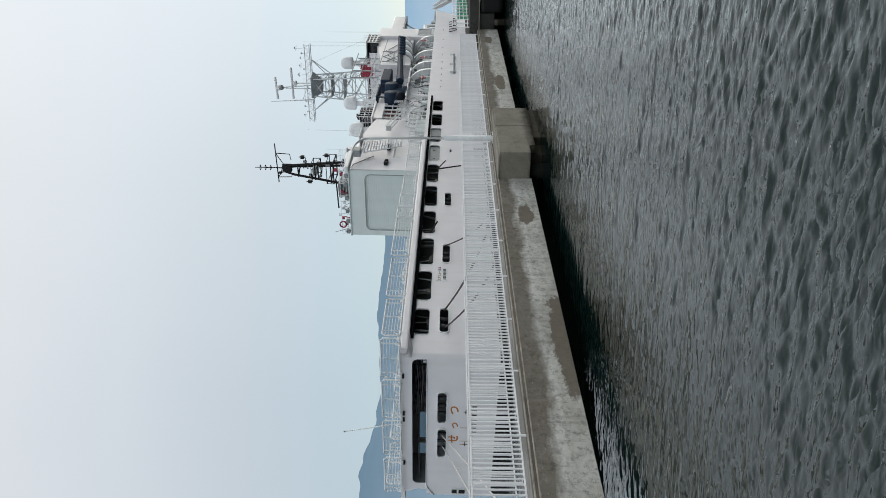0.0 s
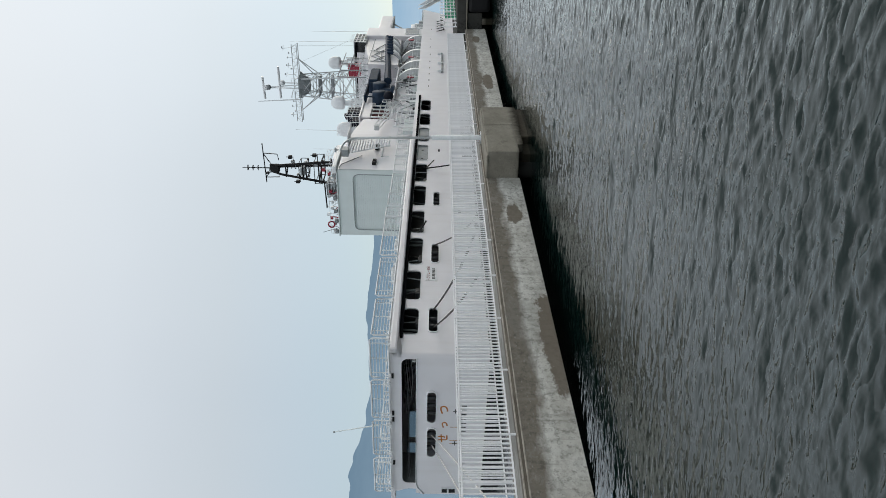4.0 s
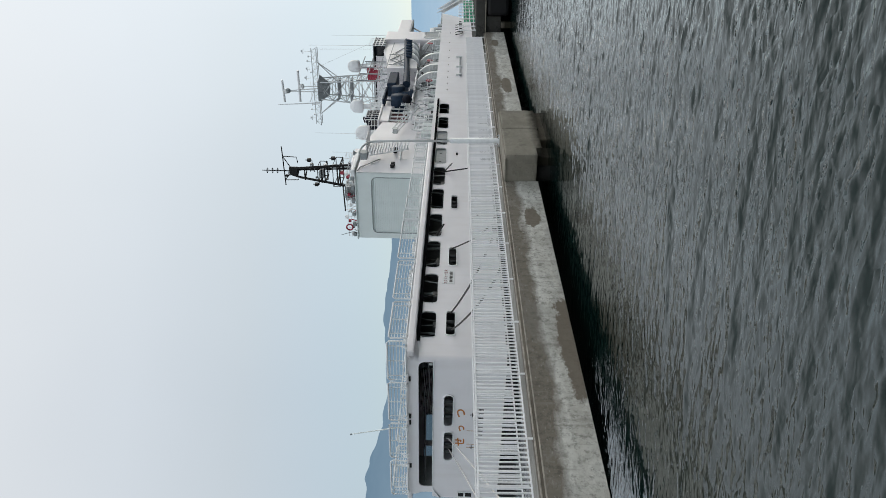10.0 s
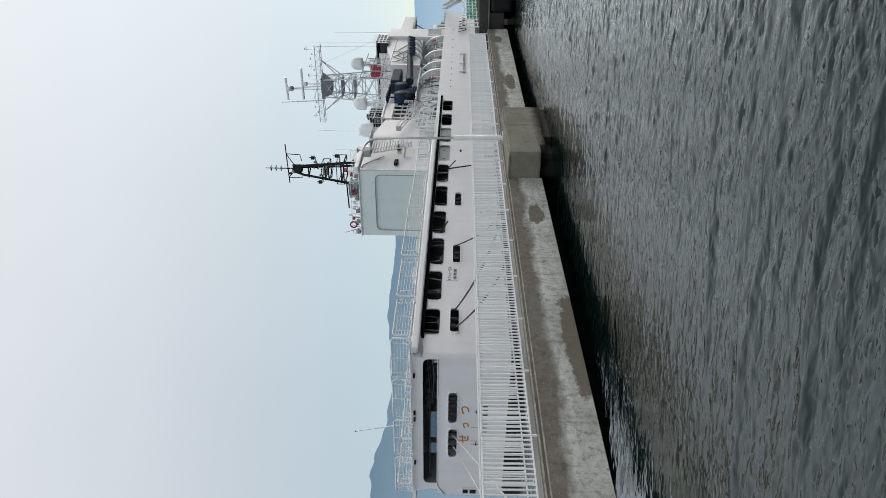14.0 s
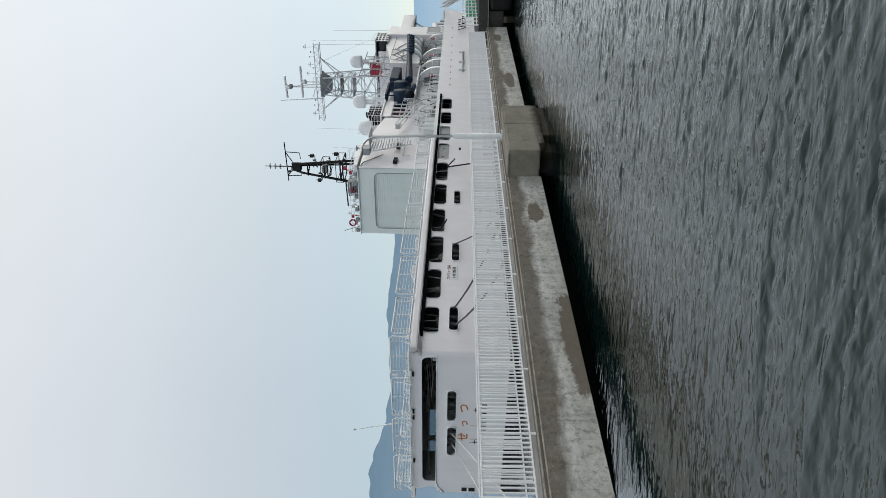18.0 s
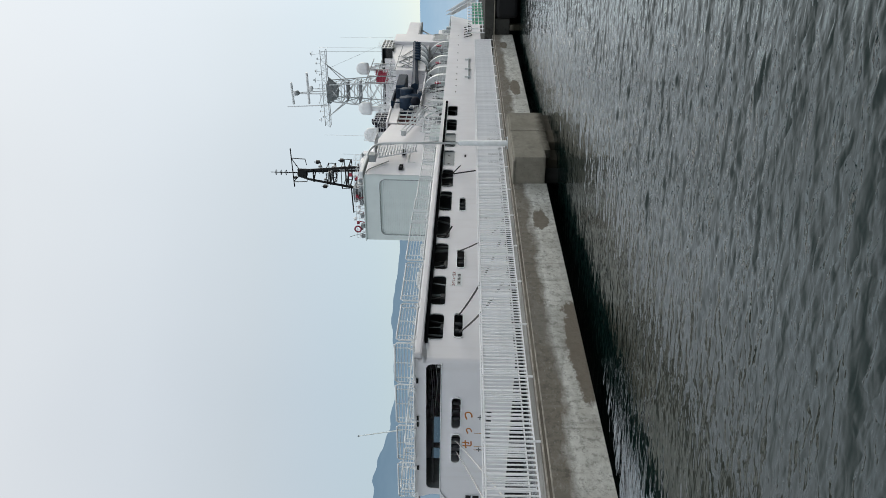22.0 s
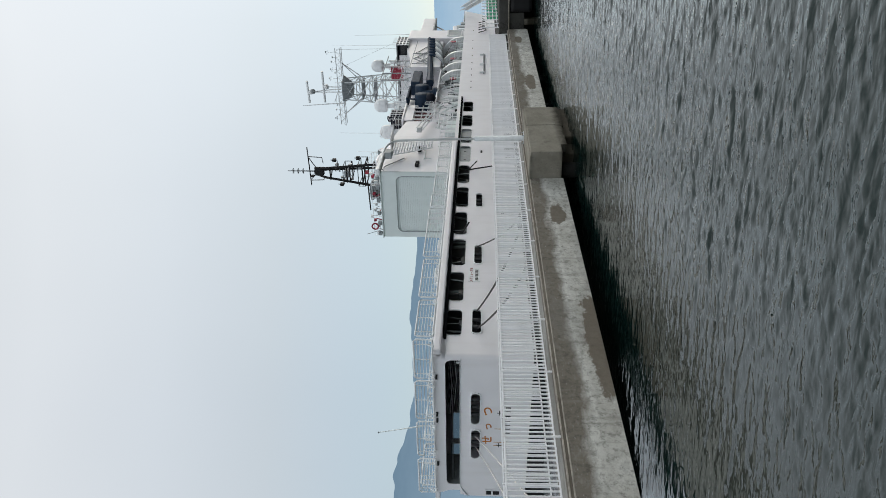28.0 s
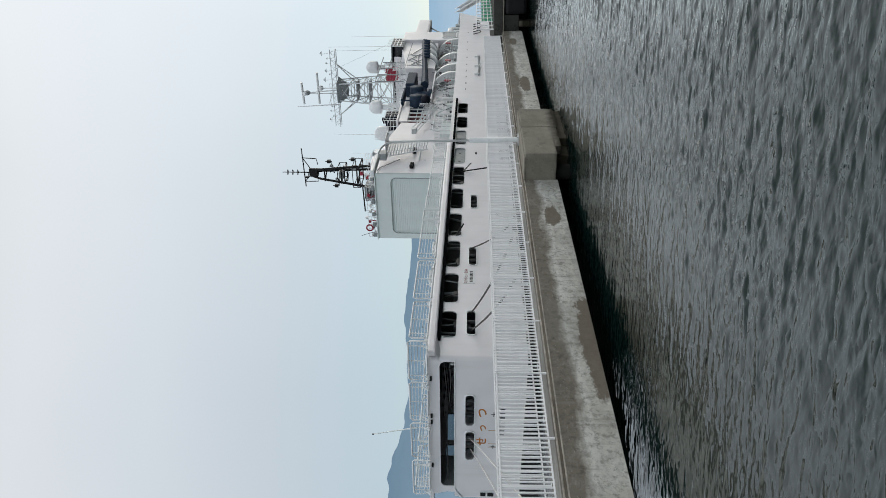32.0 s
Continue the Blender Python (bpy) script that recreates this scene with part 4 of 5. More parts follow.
def nets():
    for a, c, z0, z1 in ((31.6, 35.25, 6.3, 7.33), (35.6, 40.15, 6.3, 7.40), (40.5, 45.9, 6.3, 7.48), (46.1, 47.7, 6.35, 7.5), (48.0, 50.2, 6.35, 7.45), (50.3, 54.0, 6.35, 7.38), (54.2, 57.5, 6.35, 7.38), (57.8, 61.5, 6.35, 7.38)):
        net_panel(a, c, z0, z1, Matrix.Translation((0, -0.42, 0)), "white tubular safety-net frame")
        net_panel(a, c, z0, z1, Matrix.Translation((0, BEAM + 0.42, 0)))
    for a, c in ((-1.35, 1.45), (1.65, 4.6), (4.85, 7.7), (8.0, 11.05)):
        net_panel(a, c, 6.22, 7.27, Matrix.Translation((30.12, 0, 0)) @ Matrix.Rotation(radians(90), 4, "Z"), "white tubular safety-net frame")
    whip = part("whip_aerial", T([(30.1, 5.2, 6.9), (30.1, 5.83, 9.6)], 0.045, 5, 0.03), GREY, SHIP)
    part("aerial_tip", lathe(bmesh.new(), [(0.02, -0.06), (0.05, -0.04), (0.05, 0.04), (0.02, 0.06)], (30.1, 5.84, 9.62), 8), MIDGREY, whip)
    # life raft canisters and boxes on the catwalk
    rnd = random.Random(12)
    for i in range(46):
        x = 31.4 + i * 0.66 + rnd.uniform(-0.1, 0.1)
        bm = tube(bmesh.new(), [(x, -0.4, 6.24), (x, -0.4, 6.45 + rnd.uniform(0, 0.2)), (x + rnd.uniform(-0.2, 0.2), -0.05, 6.24)], 0.03, 4)
        if i % 3 == 0:
            box(bm, x - 0.12, x + 0.12, -0.42, -0.25, 6.27, 6.45, bevel=0.02)
        part("net_bracket", bm, (WHITE2, WHITE2, GALV)[i % 3], SHIP)
    for i in range(14):
        y = 0.2 + i * 0.82
        part("net_bracket", tube(bmesh.new(), [(30.2, y, 6.2), (30.1, y + 0.1, 6.5), (30.5, y + 0.2, 6.25)], 0.03, 4), WHITE2, SHIP)
    for x in (38.2, 42.0, 46.6, 52.5):
        part("catwalk_box", B(x, x + 1.2, -0.2, 0.15, 6.27, 6.62, bevel=0.05), WHITE2, SHIP)


def rail(pts, h=1.0, wires=3, gap=1.5, r=0.022, name="guard_rail", material=None):
    """Guard rail: the top bar carries its stanchions and lower bars."""
    material = material or WHITE2
    up = Vector((0, 0, h))
    bm = bmesh.new()
    for p, q in zip(pts, pts[1:]):
        tube(bm, [Vector(p) + up, Vector(q) + up], r, 4)
    top = part(name, bm, material, SHIP)
    post = None
    for j, (p, q) in enumerate(zip(pts, pts[1:])):
        p, q = Vector(p), Vector(q)
        k = max(1, int(round((q - p).length / gap)))
        for i in range(0 if j == 0 else 1, k + 1):
            at = Matrix.Translation(p.lerp(q, i / k))
            if post is None:
                post = part("stanchion", T([(0, 0, 0), (0, 0, h)], r, 5), material, top, at=at)
            else:
                share(post, top, at)
        for w in range(wires - 1):
            z = Vector((0, 0, h * (w + 1) / wires))
            part("lower_bar", T([p + z, q + z], r * 0.6, 4), material, top)
    return top


def hangar():
    body = bmesh.new()
    prism(body, [(2.1, 6.2), (9.15, 6.2), (9.15, 13.15), (2.1, 13.15)], "x", 60.25, 66)
    part("hangar_body", body, WHITE, SHIP, "white hangar with a roller door")
    back = lambda u, v, w: (60 + w, u, v)
    door = (2.55, 8.5, 6.2, 11.6, 0.5)
    face = part("hangar_face", pierced(bmesh.new(), back, [2.1, 9.15], [6.2, 13.1], [door], 0.24), GREY, SHIP, "light grey hangar end wall")
    part("door_rim", rim(bmesh.new(), back, door, 0.06, 0.05), MIDGREY, face)
    n = 30
    slat = None
    for i in range(n):
        h = 5.4 / n
        if slat is None:
            bm = box(bmesh.new(), 0, 0.06, 2.56, 8.49, 0.012, h, bevel=0.012)
            slat = part("door_slat", bm, GREY, face, at=Matrix.Translation((60.12, 0, 6.2 + i * h)))
        else:
            share(slat, face, Matrix.Translation((60.12, 0, 6.2 + i * h)))
    bm = bmesh.new()
    prism(bm, [(66, 6.2), (74, 6.2), (74, 11.9), (70, 12.7), (66, 13.15)], "y", 2.1, 9.1)
    part("deckhouse", bm, WHITE, SHIP, "white deckhouse forward of the hangar")
    rail([(60.1, 9.05, 13.15), (60.1, 2.2, 13.15), (66, 2.2, 13.15)], 0.9)
    # roof fittings
    rnd = random.Random(21)
    for i in range(22):
        y = 2.2 + i * 0.32
        h = rnd.uniform(0.25, 1.1)
        x = rnd.uniform(60.0, 60.8)
        bm = tube(bmesh.new(), [(x, y, 13.15), (x + rnd.uniform(-0.2, 0.2), y + rnd.uniform(-0.3, 0.3), 13.15 + h)], rnd.uniform(0.03, 0.06), 5)
        if i % 2:
            box(bm, x - 0.15, x + 0.15, y - 0.13, y + 0.13, 13.15 + h - 0.1, 13.15 + h + 0.18, bevel=0.04)
        part("roof_fitting", bm, (WHITE2, GALV, WHITE2, MIDGREY, RED)[(i * 7) % 5], SHIP)
    part("roof_edge", B(59.85, 60.2, 2.0, 9.25, 13.1, 13.22, bevel=0.03), GREY, SHIP)
    for y in (2.6, 3.6, 5.0, 6.4, 7.5, 8.7):
        part("flood_light", B(59.7, 60.05, y - 0.18, y + 0.18, 13.25, 13.6, bevel=0.05), MIDGREY, SHIP, "grey flood light")
    bm = bmesh.new()
    box(bm, 60.4, 62, 3.7, 5.1, 13.15, 13.2)
    for i in range(7):
        box(bm, 60.35, 62.05, 3.65, 5.15, 13.3 + i * 0.14, 13.37 + i * 0.14)
    box(bm, 60.5, 61.9, 3.8, 5.0, 13.15, 14.3)
    part("louvred_box", bm, MIDGREY, SHIP)
    part("light_bar", T([(60.3, 3.3, 14.43), (60.3, 6.3, 14.33)], 0.07, 6), BLACK, SHIP)
    for y in (3.4, 6.2):
        part("light_stand", T([(60.3, y, 13.2), (60.3, y, 14.4)], 0.035, 5), WHITE2, SHIP)
    bm = bmesh.new()
    pts = [(60.0, 8.0 + 0.32 * math.cos(radians(a)), 13.95 + 0.32 * math.sin(radians(a))) for a in range(0, 360, 30)]
    tube(bm, pts, 0.08, 6, closed=True)
    part("lifebuoy", bm, RED, SHIP, "red and white lifebuoy")
    part("ensign_staff", T([(59.9, 8.3, 13.2), (59.3, 8.5, 14.7)], 0.03, 5), MIDGREY, SHIP)
    # inclined stair on the side
    stair = part("side_stair", tube(bmesh.new(), [(64.9, 0.95, 12.3), (65.1, 0.95, 11.0), (65.9, 0.95, 8.3)], 0.06, 5), WHITE2, SHIP, "white steel stair on the deckhouse side")
    part("stringer", T([(62.6, 1.35, 12.0), (63.2, 1.35, 10.8), (64.5, 1.35, 8.3)], 0.07, 5), WHITE2, stair)
    for i in range(15):
        f = i / 14
        x0, x1 = 62.6 + 1.9 * f, 64.95 + 0.95 * f
        part("tread", B(x0, x1, 0.95, 1.35, 12.1 - 3.7 * f, 12.18 - 3.7 * f), WHITE2, stair)
    part("stair_landing", B(65.6, 68.4, 0.8, 2.1, 12.68, 12.75), WHITE2, SHIP)
    rail([(65.6, 0.8, 12.75), (68.4, 0.8, 12.75)], 1.0)
    for x, z in ((65.2, 9.7), (65.75, 9.68), (61.45, 9.7), (61.95, 9.66)):
        part("deck_lamp", B(x - 0.19, x + 0.19, 1.75, 2.1, z - 0.17, z + 0.2, bevel=0.05), BLACK, SHIP, "dark deck lamp")
    horn = part("horn", lathe(bmesh.new(), [(0.06, 0.0), (0.07, 0.5), (0.1, 0.62), (0.16, 0.75), (0.3, 0.9)], (65.6, 2.4, 13.15), 12), MIDGREY, SHIP, "grey signal horn", smooth=True)
    part("horn_stem", T([(65.6, 2.4, 13.1), (65.6, 2.4, 13.9)], 0.1, 6), GALV, horn)
    part("roof_locker", B(64.3, 66.0, 2.15, 3.0, 12.35, 13.6, bevel=0.06), GREY, SHIP, "grey roof locker")
    part("vent_box", B(62.0, 63.0, 0.9, 1.6, 12.2, 12.9, bevel=0.05), MIDGREY, SHIP, "grey ventilation box")
    part("side_pipe", T([(60.4, 2.0, 12.96), (61.2, 2.0, 12.8), (63.3, 2.0, 11.05)], 0.05, 6), MIDGREY, SHIP)
    part("side_pipe", T([(63.2, 2.0, 8.4), (63.2, 2.0, 9.1), (66.0, 2.0, 9.1), (66.2, 2.0, 10.4)], 0.05, 6), GREY, SHIP)


def truss(bm, p0, p1, w0, w1, bays, r):
    """A square lattice tower between two centres, narrowing from w0 to w1."""
    p0, p1 = Vector(p0), Vector(p1)
    def at(f, a, c):
        w = w0 + (w1 - w0) * f
        return p0.lerp(p1, f) + Vector((a * w / 2, c * w / 2, 0))
    cs = ((-1, -1), (1, -1), (1, 1), (-1, 1))
    for a, c in cs:
        tube(bm, [at(0, a, c), at(1, a, c)], r, 6)
    for i in range(bays):
        f, g = i / bays, (i + 1) / bays
        for k in range(4):
            s, t = cs[k], cs[(k + 1) % 4]
            tube(bm, [at(f, *s), at(g, *t)], r * 0.6, 4)
            tube(bm, [at(f, *t), at(g, *s)], r * 0.6, 4)
            tube(bm, [at(g, *s), at(g, *t)], r * 0.7, 4)
    return bm


def dome(x, y, z, r):
    bm = lathe(bmesh.new(), [(r * 0.8, -r * 1.05), (r * 0.97, -r * 0.95), (r, -r * 0.5), (r, 0.05), (r * 0.96, r * 0.33), (r * 0.81, r * 0.59), (r * 0.59, r * 0.81), (r * 0.31, r * 0.95), (0.02, r)], (x, y, z), 20)
    o = part("radome", bm, WHITE2, SHIP, "white satellite dome", smooth=True)
    part("dome_pedestal", lathe(bmesh.new(), [(0.35, -r - 1.0), (0.35, -r * 0.94)], (x, y, z), 10), WHITE2, SHIP)
    return o


def aft_mast():
    mast = part("aft_mast", B(68.2, 68.8, CL - 0.42, CL + 0.42, 20.6, 21.6, bevel=0.1), BLACK, SHIP, "black tripod mast aft of the funnels")
    for sx, sy in ((-1, -1), (-1, 1), (1, 0)):
        part("mast_leg", T([(68.5 + sx * 1.2, CL + sy * 1.5, 13.0), (68.5 + sx * 0.45, CL + sy * 0.55, 20.3), (68.5, CL + sy * 0.35, 21.6)], 0.15, 7, 0.11), BLACK, mast, smooth=True)
    for f, w in ((0.15, 1.3), (0.4, 1.05), (0.62, 0.85), (0.85, 0.65)):
        z = 13 + f * 8
        part("mast_brace", T([(68.5 - w, CL - w * 1.1, z), (68.5 - w, CL + w * 1.1, z)], 0.08, 5), BLACK, mast)
        part("mast_brace", T([(68.5 - w, CL - w * 1.1, z), (68.5 + w, CL, z)], 0.07, 5), BLACK, mast)
        part("mast_brace", T([(68.5 - w, CL + w * 1.1, z), (68.5 + w, CL, z)], 0.07, 5), BLACK, mast)
    rnd = random.Random(31)
    for i in range(16):
        z = rnd.uniform(14.8, 21.8)
        y = CL + rnd.choice((-1, 1)) * rnd.uniform(0.3, 0.5 + (22 - z) * 0.13)
        bm = box(bmesh.new(), 68.2, 68.5, y - 0.1, y + 0.1, z, z + rnd.uniform(0.15, 0.4), bevel=0.03)
        tube(bm, [(68.3, y, z), (68.4, CL, z - 0.1)], 0.035, 4)
        part("mast_fitting", bm, (BLACK, WHITE2, BLACK, MIDGREY)[i % 4], mast)
    part("topmast", T([(68.5, CL, 21.6), (68.5, CL, 24.6)], 0.07, 6, 0.04), BLACK, mast)
    part("yard", T([(68.5, CL - 2.8, 22.2), (68.5, CL + 1.7, 22.15)], 0.06, 6), BLACK, mast)
    bm = bmesh.new()
    for s in (-1.7, 1.1):
        tube(bm, [(68.5, CL, 21.2), (68.5, CL + s, 22.2)], 0.05, 5)
        tube(bm, [(68.5, CL + s * 0.55, 20.6), (68.5, CL + s * 0.95, 20.7), (68.5, CL + s, 22.2)], 0.05, 5)
    part("yard_stay", bm, BLACK, mast)
    for z, s in ((19.0, -1), (18.4, 1), (16.4, -1)):
        bm = bmesh.new()
        y = CL + s * (1.3 + (20 - z) * 0.1)
        tube(bm, [(68.3, CL + s * 0.6, z), (68.3, y, z), (68.3, y, z + 0.7)], 0.05, 5)
        box(bm, 68.1, 68.5, y - 0.16, y + 0.16, z + 0.1, z + 0.5, bevel=0.04)
        part("mast_lamp", bm, BLACK, mast)
    for z, w in ((17.6, 0.85), (15.9, 1.2)):
        bm = bmesh.new()
        ring = [(68.5 - w, CL - w, z), (68.5 + w, CL - w, z), (68.5 + w, CL + w, z), (68.5 - w, CL + w, z)]
        tube(bm, ring, 0.07, 4, closed=True)
        tube(bm, [p[:2] + (z + 0.75,) for p in ring], 0.04, 4, closed=True)
        for p in ring:
            tube(bm, [p, p[:2] + (z + 0.75,)], 0.04, 4)
        part("lookout_frame", bm, BLACK, mast)
    part("mast_unit", B(67.9, 68.7, CL - 0.3, CL + 0.5, 17.7, 18.3, bevel=0.1), MIDGREY, mast)
    part("mast_unit", B(68.0, 68.6, CL - 0.9, CL - 0.4, 16.3, 16.9, bevel=0.08), MIDGREY, mast)
    bm = bmesh.new()
    for k in range(3):
        z = 22.9 + k * 0.55
        bm = tube(bmesh.new(), [(68.5 + 0.28 * math.cos(radians(t)), CL + 0.28 * math.sin(radians(t)), z) for t in range(0, 360, 45)], 0.03, 4, closed=True)
        tube(bm, [(68.5, CL - 0.28, z), (68.5, CL + 0.28, z)], 0.02, 4)
        part("topmast_ring", bm, BLACK, mast)
    for y, z in ((CL - 1.0, 14.2), (CL - 0.2, 14.9), (CL - 0.6, 15.5)):
        part("signal_lamp", B(67.2, 67.6, y, y + 0.35, z, z + 0.35, bevel=0.05), RED, mast, "red signal lamp")
    rail([(67.0, CL - 1.6, 14.6), (70.0, CL - 1.6, 14.6), (70.0, CL + 1.6, 14.6), (67.0, CL + 1.6, 14.6)], 0.9)
    part("mast_base", B(66.6, 70.4, CL - 2, CL + 2, 12.6, 14.55, bevel=0.05), WHITE, SHIP)


def main_mast():
    bm = truss(bmesh.new(), (97.7, CL, 13.6), (97.7, CL, 23.3), 3.9, 2.4, 5, 0.09)
    tower = part("lattice_tower", bm, GALV, SHIP, "white lattice radar mast")
    for z, w in ((18.7, 2.9), (20.5, 2.6), (23.35, 2.9)):
        part("mast_platform", B(97.7 - w / 2, 97.7 + w / 2, CL - w / 2, CL + w / 2, z, z + 0.12), MIDGREY, tower)
    part("mast_flare", lathe(bmesh.new(), [(1.0, 0.0), (1.35, 0.5), (2.0, 1.25)], (97.7, CL, 22.08), 8), MIDGREY, tower, "dark grey flared platform underside")
    bm = bmesh.new()
    for dz, dx in ((0, 0.5), (0, -0.5), (0.8, 0)):
        tube(bm, [(97.7 + dx, 0.0, 23.5 + dz), (97.7 + dx, 11.3, 23.5 + dz)], 0.055, 6)
    for i in range(12):
        y = 0.0 + 11.3 * i / 12
        q = y + 11.3 / 24
        for dx in (0.5, -0.5):
            tube(bm, [(97.7 + dx, y, 23.5), (97.7, q, 24.3), (97.7 + dx, y + 11.3 / 12, 23.5)], 0.028, 4)
    for s in (-1, 1):
        for dx in (-0.9, 0.9):
            tube(bm, [(97.7 + dx, CL + s * 1.3, 20.6), (97.7, CL + s * 3.8, 23.5)], 0.07, 5)
    part("cross_yard", bm, GALV, tower)
    for y, h in ((0.5, 1.5), (1.25, 0.6), (1.9, 0.8), (3.0, 1.0), (3.5, 0.4), (4.3, 1.3), (8.3, 0.5), (9.0, 0.7), (9.8, 0.35), (10.3, 0.9)):
        bm = tube(bmesh.new(), [(97.7, y, 24.2), (97.7, y + 0.12 * h, 24.2 + h)], 0.026, 5)
        box(bm, 97.55, 97.85, y - 0.12, y + 0.12, 24.1 + h, 24.22 + h, bevel=0.03)
        if h > 0.85:
            tube(bm, [(97.7, y - 0.3, 23.9 + h), (97.7, y + 0.4, 24.0 + h)], 0.035, 4)
        part("yard_aerial", bm, GALV, tower)
    bm = bmesh.new()
    tube(bm, [(97.7, 8.0, 23.4), (97.7, 8.44, 29.8)], 0.10, 6, 0.05)
    tube(bm, [(97.7, CL, 23.4), (97.7, 6.3, 28.2)], 0.09, 6, 0.07)
    tube(bm, [(97.7, 7.9, 25.0), (97.7, CL, 24.2)], 0.05, 5)
    part("top_poles", bm, WHITE2, tower)
    for (y0, z0), (y1, z1) in (((4.74, 28.85), (8.0, 28.75)), ((3.29, 26.45), (7.9, 26.45))):
        part("radar_scanner", T([(97.7, y0, z0), (97.7, y1, z1)], 0.17, 8), WHITE2, tower, "white bar radar scanner")
        part("scanner_gearbox", lathe(bmesh.new(), [(0.3, -0.7), (0.36, -0.5), (0.36, -0.25), (0.15, -0.1)], (97.7, (y0 + y1) / 2, z0), 10), WHITE2, tower, smooth=True)
        part("scanner_stand", T([(97.7, (y0 + y1) / 2, 23.4), (97.7, (y0 + y1) / 2, z0 - 0.6)], 0.08, 6), WHITE2, tower)
    part("topmast_ball", lathe(bmesh.new(), [(0.05, -0.4), (0.3, -0.25), (0.4, 0), (0.3, 0.25), (0.05, 0.4)], (97.7, 6.3, 28.1), 12), MIDGREY, tower, smooth=True)
    rail([(96, 4.4, 23.45), (96, 7.7, 23.45)], 0.9)
    # red slatted panel beside the tower
    grille = part("red_grille", B(95.0, 95.05, 1.85, 3.8, 14.4, 14.5), RED, SHIP, "red slatted signal panel")
    for i in range(7):
        part("slat", B(94.95, 95.1, 1.85, 3.8, 14.53 + i * 0.22, 14.73 + i * 0.22), RED, grille)
    for y in (1.85, 2.5, 3.15, 3.76):
        part("upright", B(94.9, 95.12, y - 0.05, y + 0.05, 14.3, 16.15), RED, grille)


def superstructure():
    # middle deckhouse with the boat bay
    part("mid_house", B(74, 92, 2.2, 9.6, 6.1, 9.1, bevel=0.03), WHITE, SHIP)
    part("mid_house", B(79.2, 92, 2.8, 9.0, 9.1, 12.4, bevel=0.03), WHITE, SHIP)
    bay = part("boat_bay", B(74.6, 79.2, 2.9, 9.0, 9.1, 11.3), MAROON, SHIP, "dark maroon recess under a deck")
    part("bay_roof", B(74.2, 80.5, 1.9, 9.9, 12.3, 12.5, bevel=0.03), WHITE, SHIP)
    part("bay_lintel", B(74.4, 79.4, 2.05, 2.2, 11.3, 12.3), WHITE, SHIP)
    for x in (74.7, 76.0, 77.3, 78.6, 79.3):
        part("bay_post", B(x - 0.07, x + 0.07, 2.05, 2.2, 9.1, 11.3), WHITE2, bay)
    for z in (9.7, 10.3):
        part("bay_rail", B(74.6, 79.3, 2.05, 2.13, z, z + 0.07), WHITE2, bay)
    # funnels
    for x, z0, z1, w, y0 in ((76.4, 12.5, 13.5, 0.9, 3.0), (79.6, 12.5, 14.3, 1.0, 3.0)):
        bm = prism(bmesh.new(), [(x - w, z0), (x + w, z0), (x + w * 0.85, z1), (x - w * 0.9, z1)], "y", y0, y0 + 2.0)
        f = part("funnel", bm, FUNNEL, SHIP, "black funnel top")
        for k in range(3):
            part("exhaust_pipe", lathe(bmesh.new(), [(0.22, 0), (0.22, 0.45), (0.17, 0.45)], (x - 0.4 + 0.4 * k, y0 + 0.6 + 0.3 * k, z1), 10), FUNNEL, f)
        part("funnel_rail", tube(bmesh.new(), [(x - w - 0.3, y0 - 0.5, z0 + 1.0), (x + w + 0.3, y0 - 0.5, z0 + 1.0)], 0.04, 5), WHITE2, f)
    rail([(74.4, 2.0, 12.5), (80.4, 2.0, 12.5)], 1.5, 4, 0.8)
    # bridge: full-width front block, walls set in abaft of it
    front = part("bridge_front", B(105.6, 110.6, 0.5, 11.2, 6.1, 14.6, bevel=0.12), WHITE, SHIP, "white full-width bridge front block")
    # mid-grey plate paints in the shade of the side opening
    part("recess", B(106.6, 110.0, 0.42, 0.52, 6.6, 8.5, bevel=0.04), MIDGREY, front, "grey plate standing in for a shaded side opening")
    part("recess_frame", rim(bmesh.new(), lambda u, v, w: (u, 0.5 + w, v), (106.5, 110.1, 6.5, 8.6, 0.4), 0.12, 0.16), WHITE2, front)
    bm = prism(bmesh.new(), [(92.0, 9.0), (105.6, 9.2), (105.6, 14.6), (101, 14.3), (96, 13.4), (92.0, 13.0)], "y", 1.0, 10.7)
    part("bridge_house", bm, WHITE, SHIP, "white bridge house")
    part("bridge_house", B(92, 105.6, 3.2, 8.5, 6.1, 9.1, bevel=0.03), WHITE, SHIP)
    part("forward_wing", B(110.6, 119.5, 0.6, 2.2, 11.15, 13.1, bevel=0.15), WHITE, SHIP, "white screen forward of the bridge")
    part("wing_edge", B(110.6, 119.6, 0.55, 2.25, 10.95, 11.15), MIDGREY, SHIP)
    part("wing_strut", T([(111, 1.2, 8.2), (116.5, 1.2, 11.0)], 0.12, 6), MIDGREY, SHIP)
    wheel = part("wheelhouse", prism(bmesh.new(), [(101.6, 14.2), (106.6, 14.4), (106.2, 15.9), (102.6, 15.8)], "y", 0.6, 11.1), GLASS, SHIP, "dark wheelhouse windows with white bars")
    for i in range(5):
        x = 101.9 + i * 1.1
        part("window_bar", B(x - 0.09, x + 0.09, 0.5, 0.6, 14.1, 15.9), WHITE2, wheel)
    for z in (14.6, 15.1, 15.6):
        part("window_bar", B(101.7, 106.5, 0.5, 0.58, z - 0.07, z + 0.07), WHITE2, wheel)
    part("aft_wall", B(101.2, 101.5, 2.0, 11.0, 14.0, 15.5, bevel=0.03), WHITE, wheel)
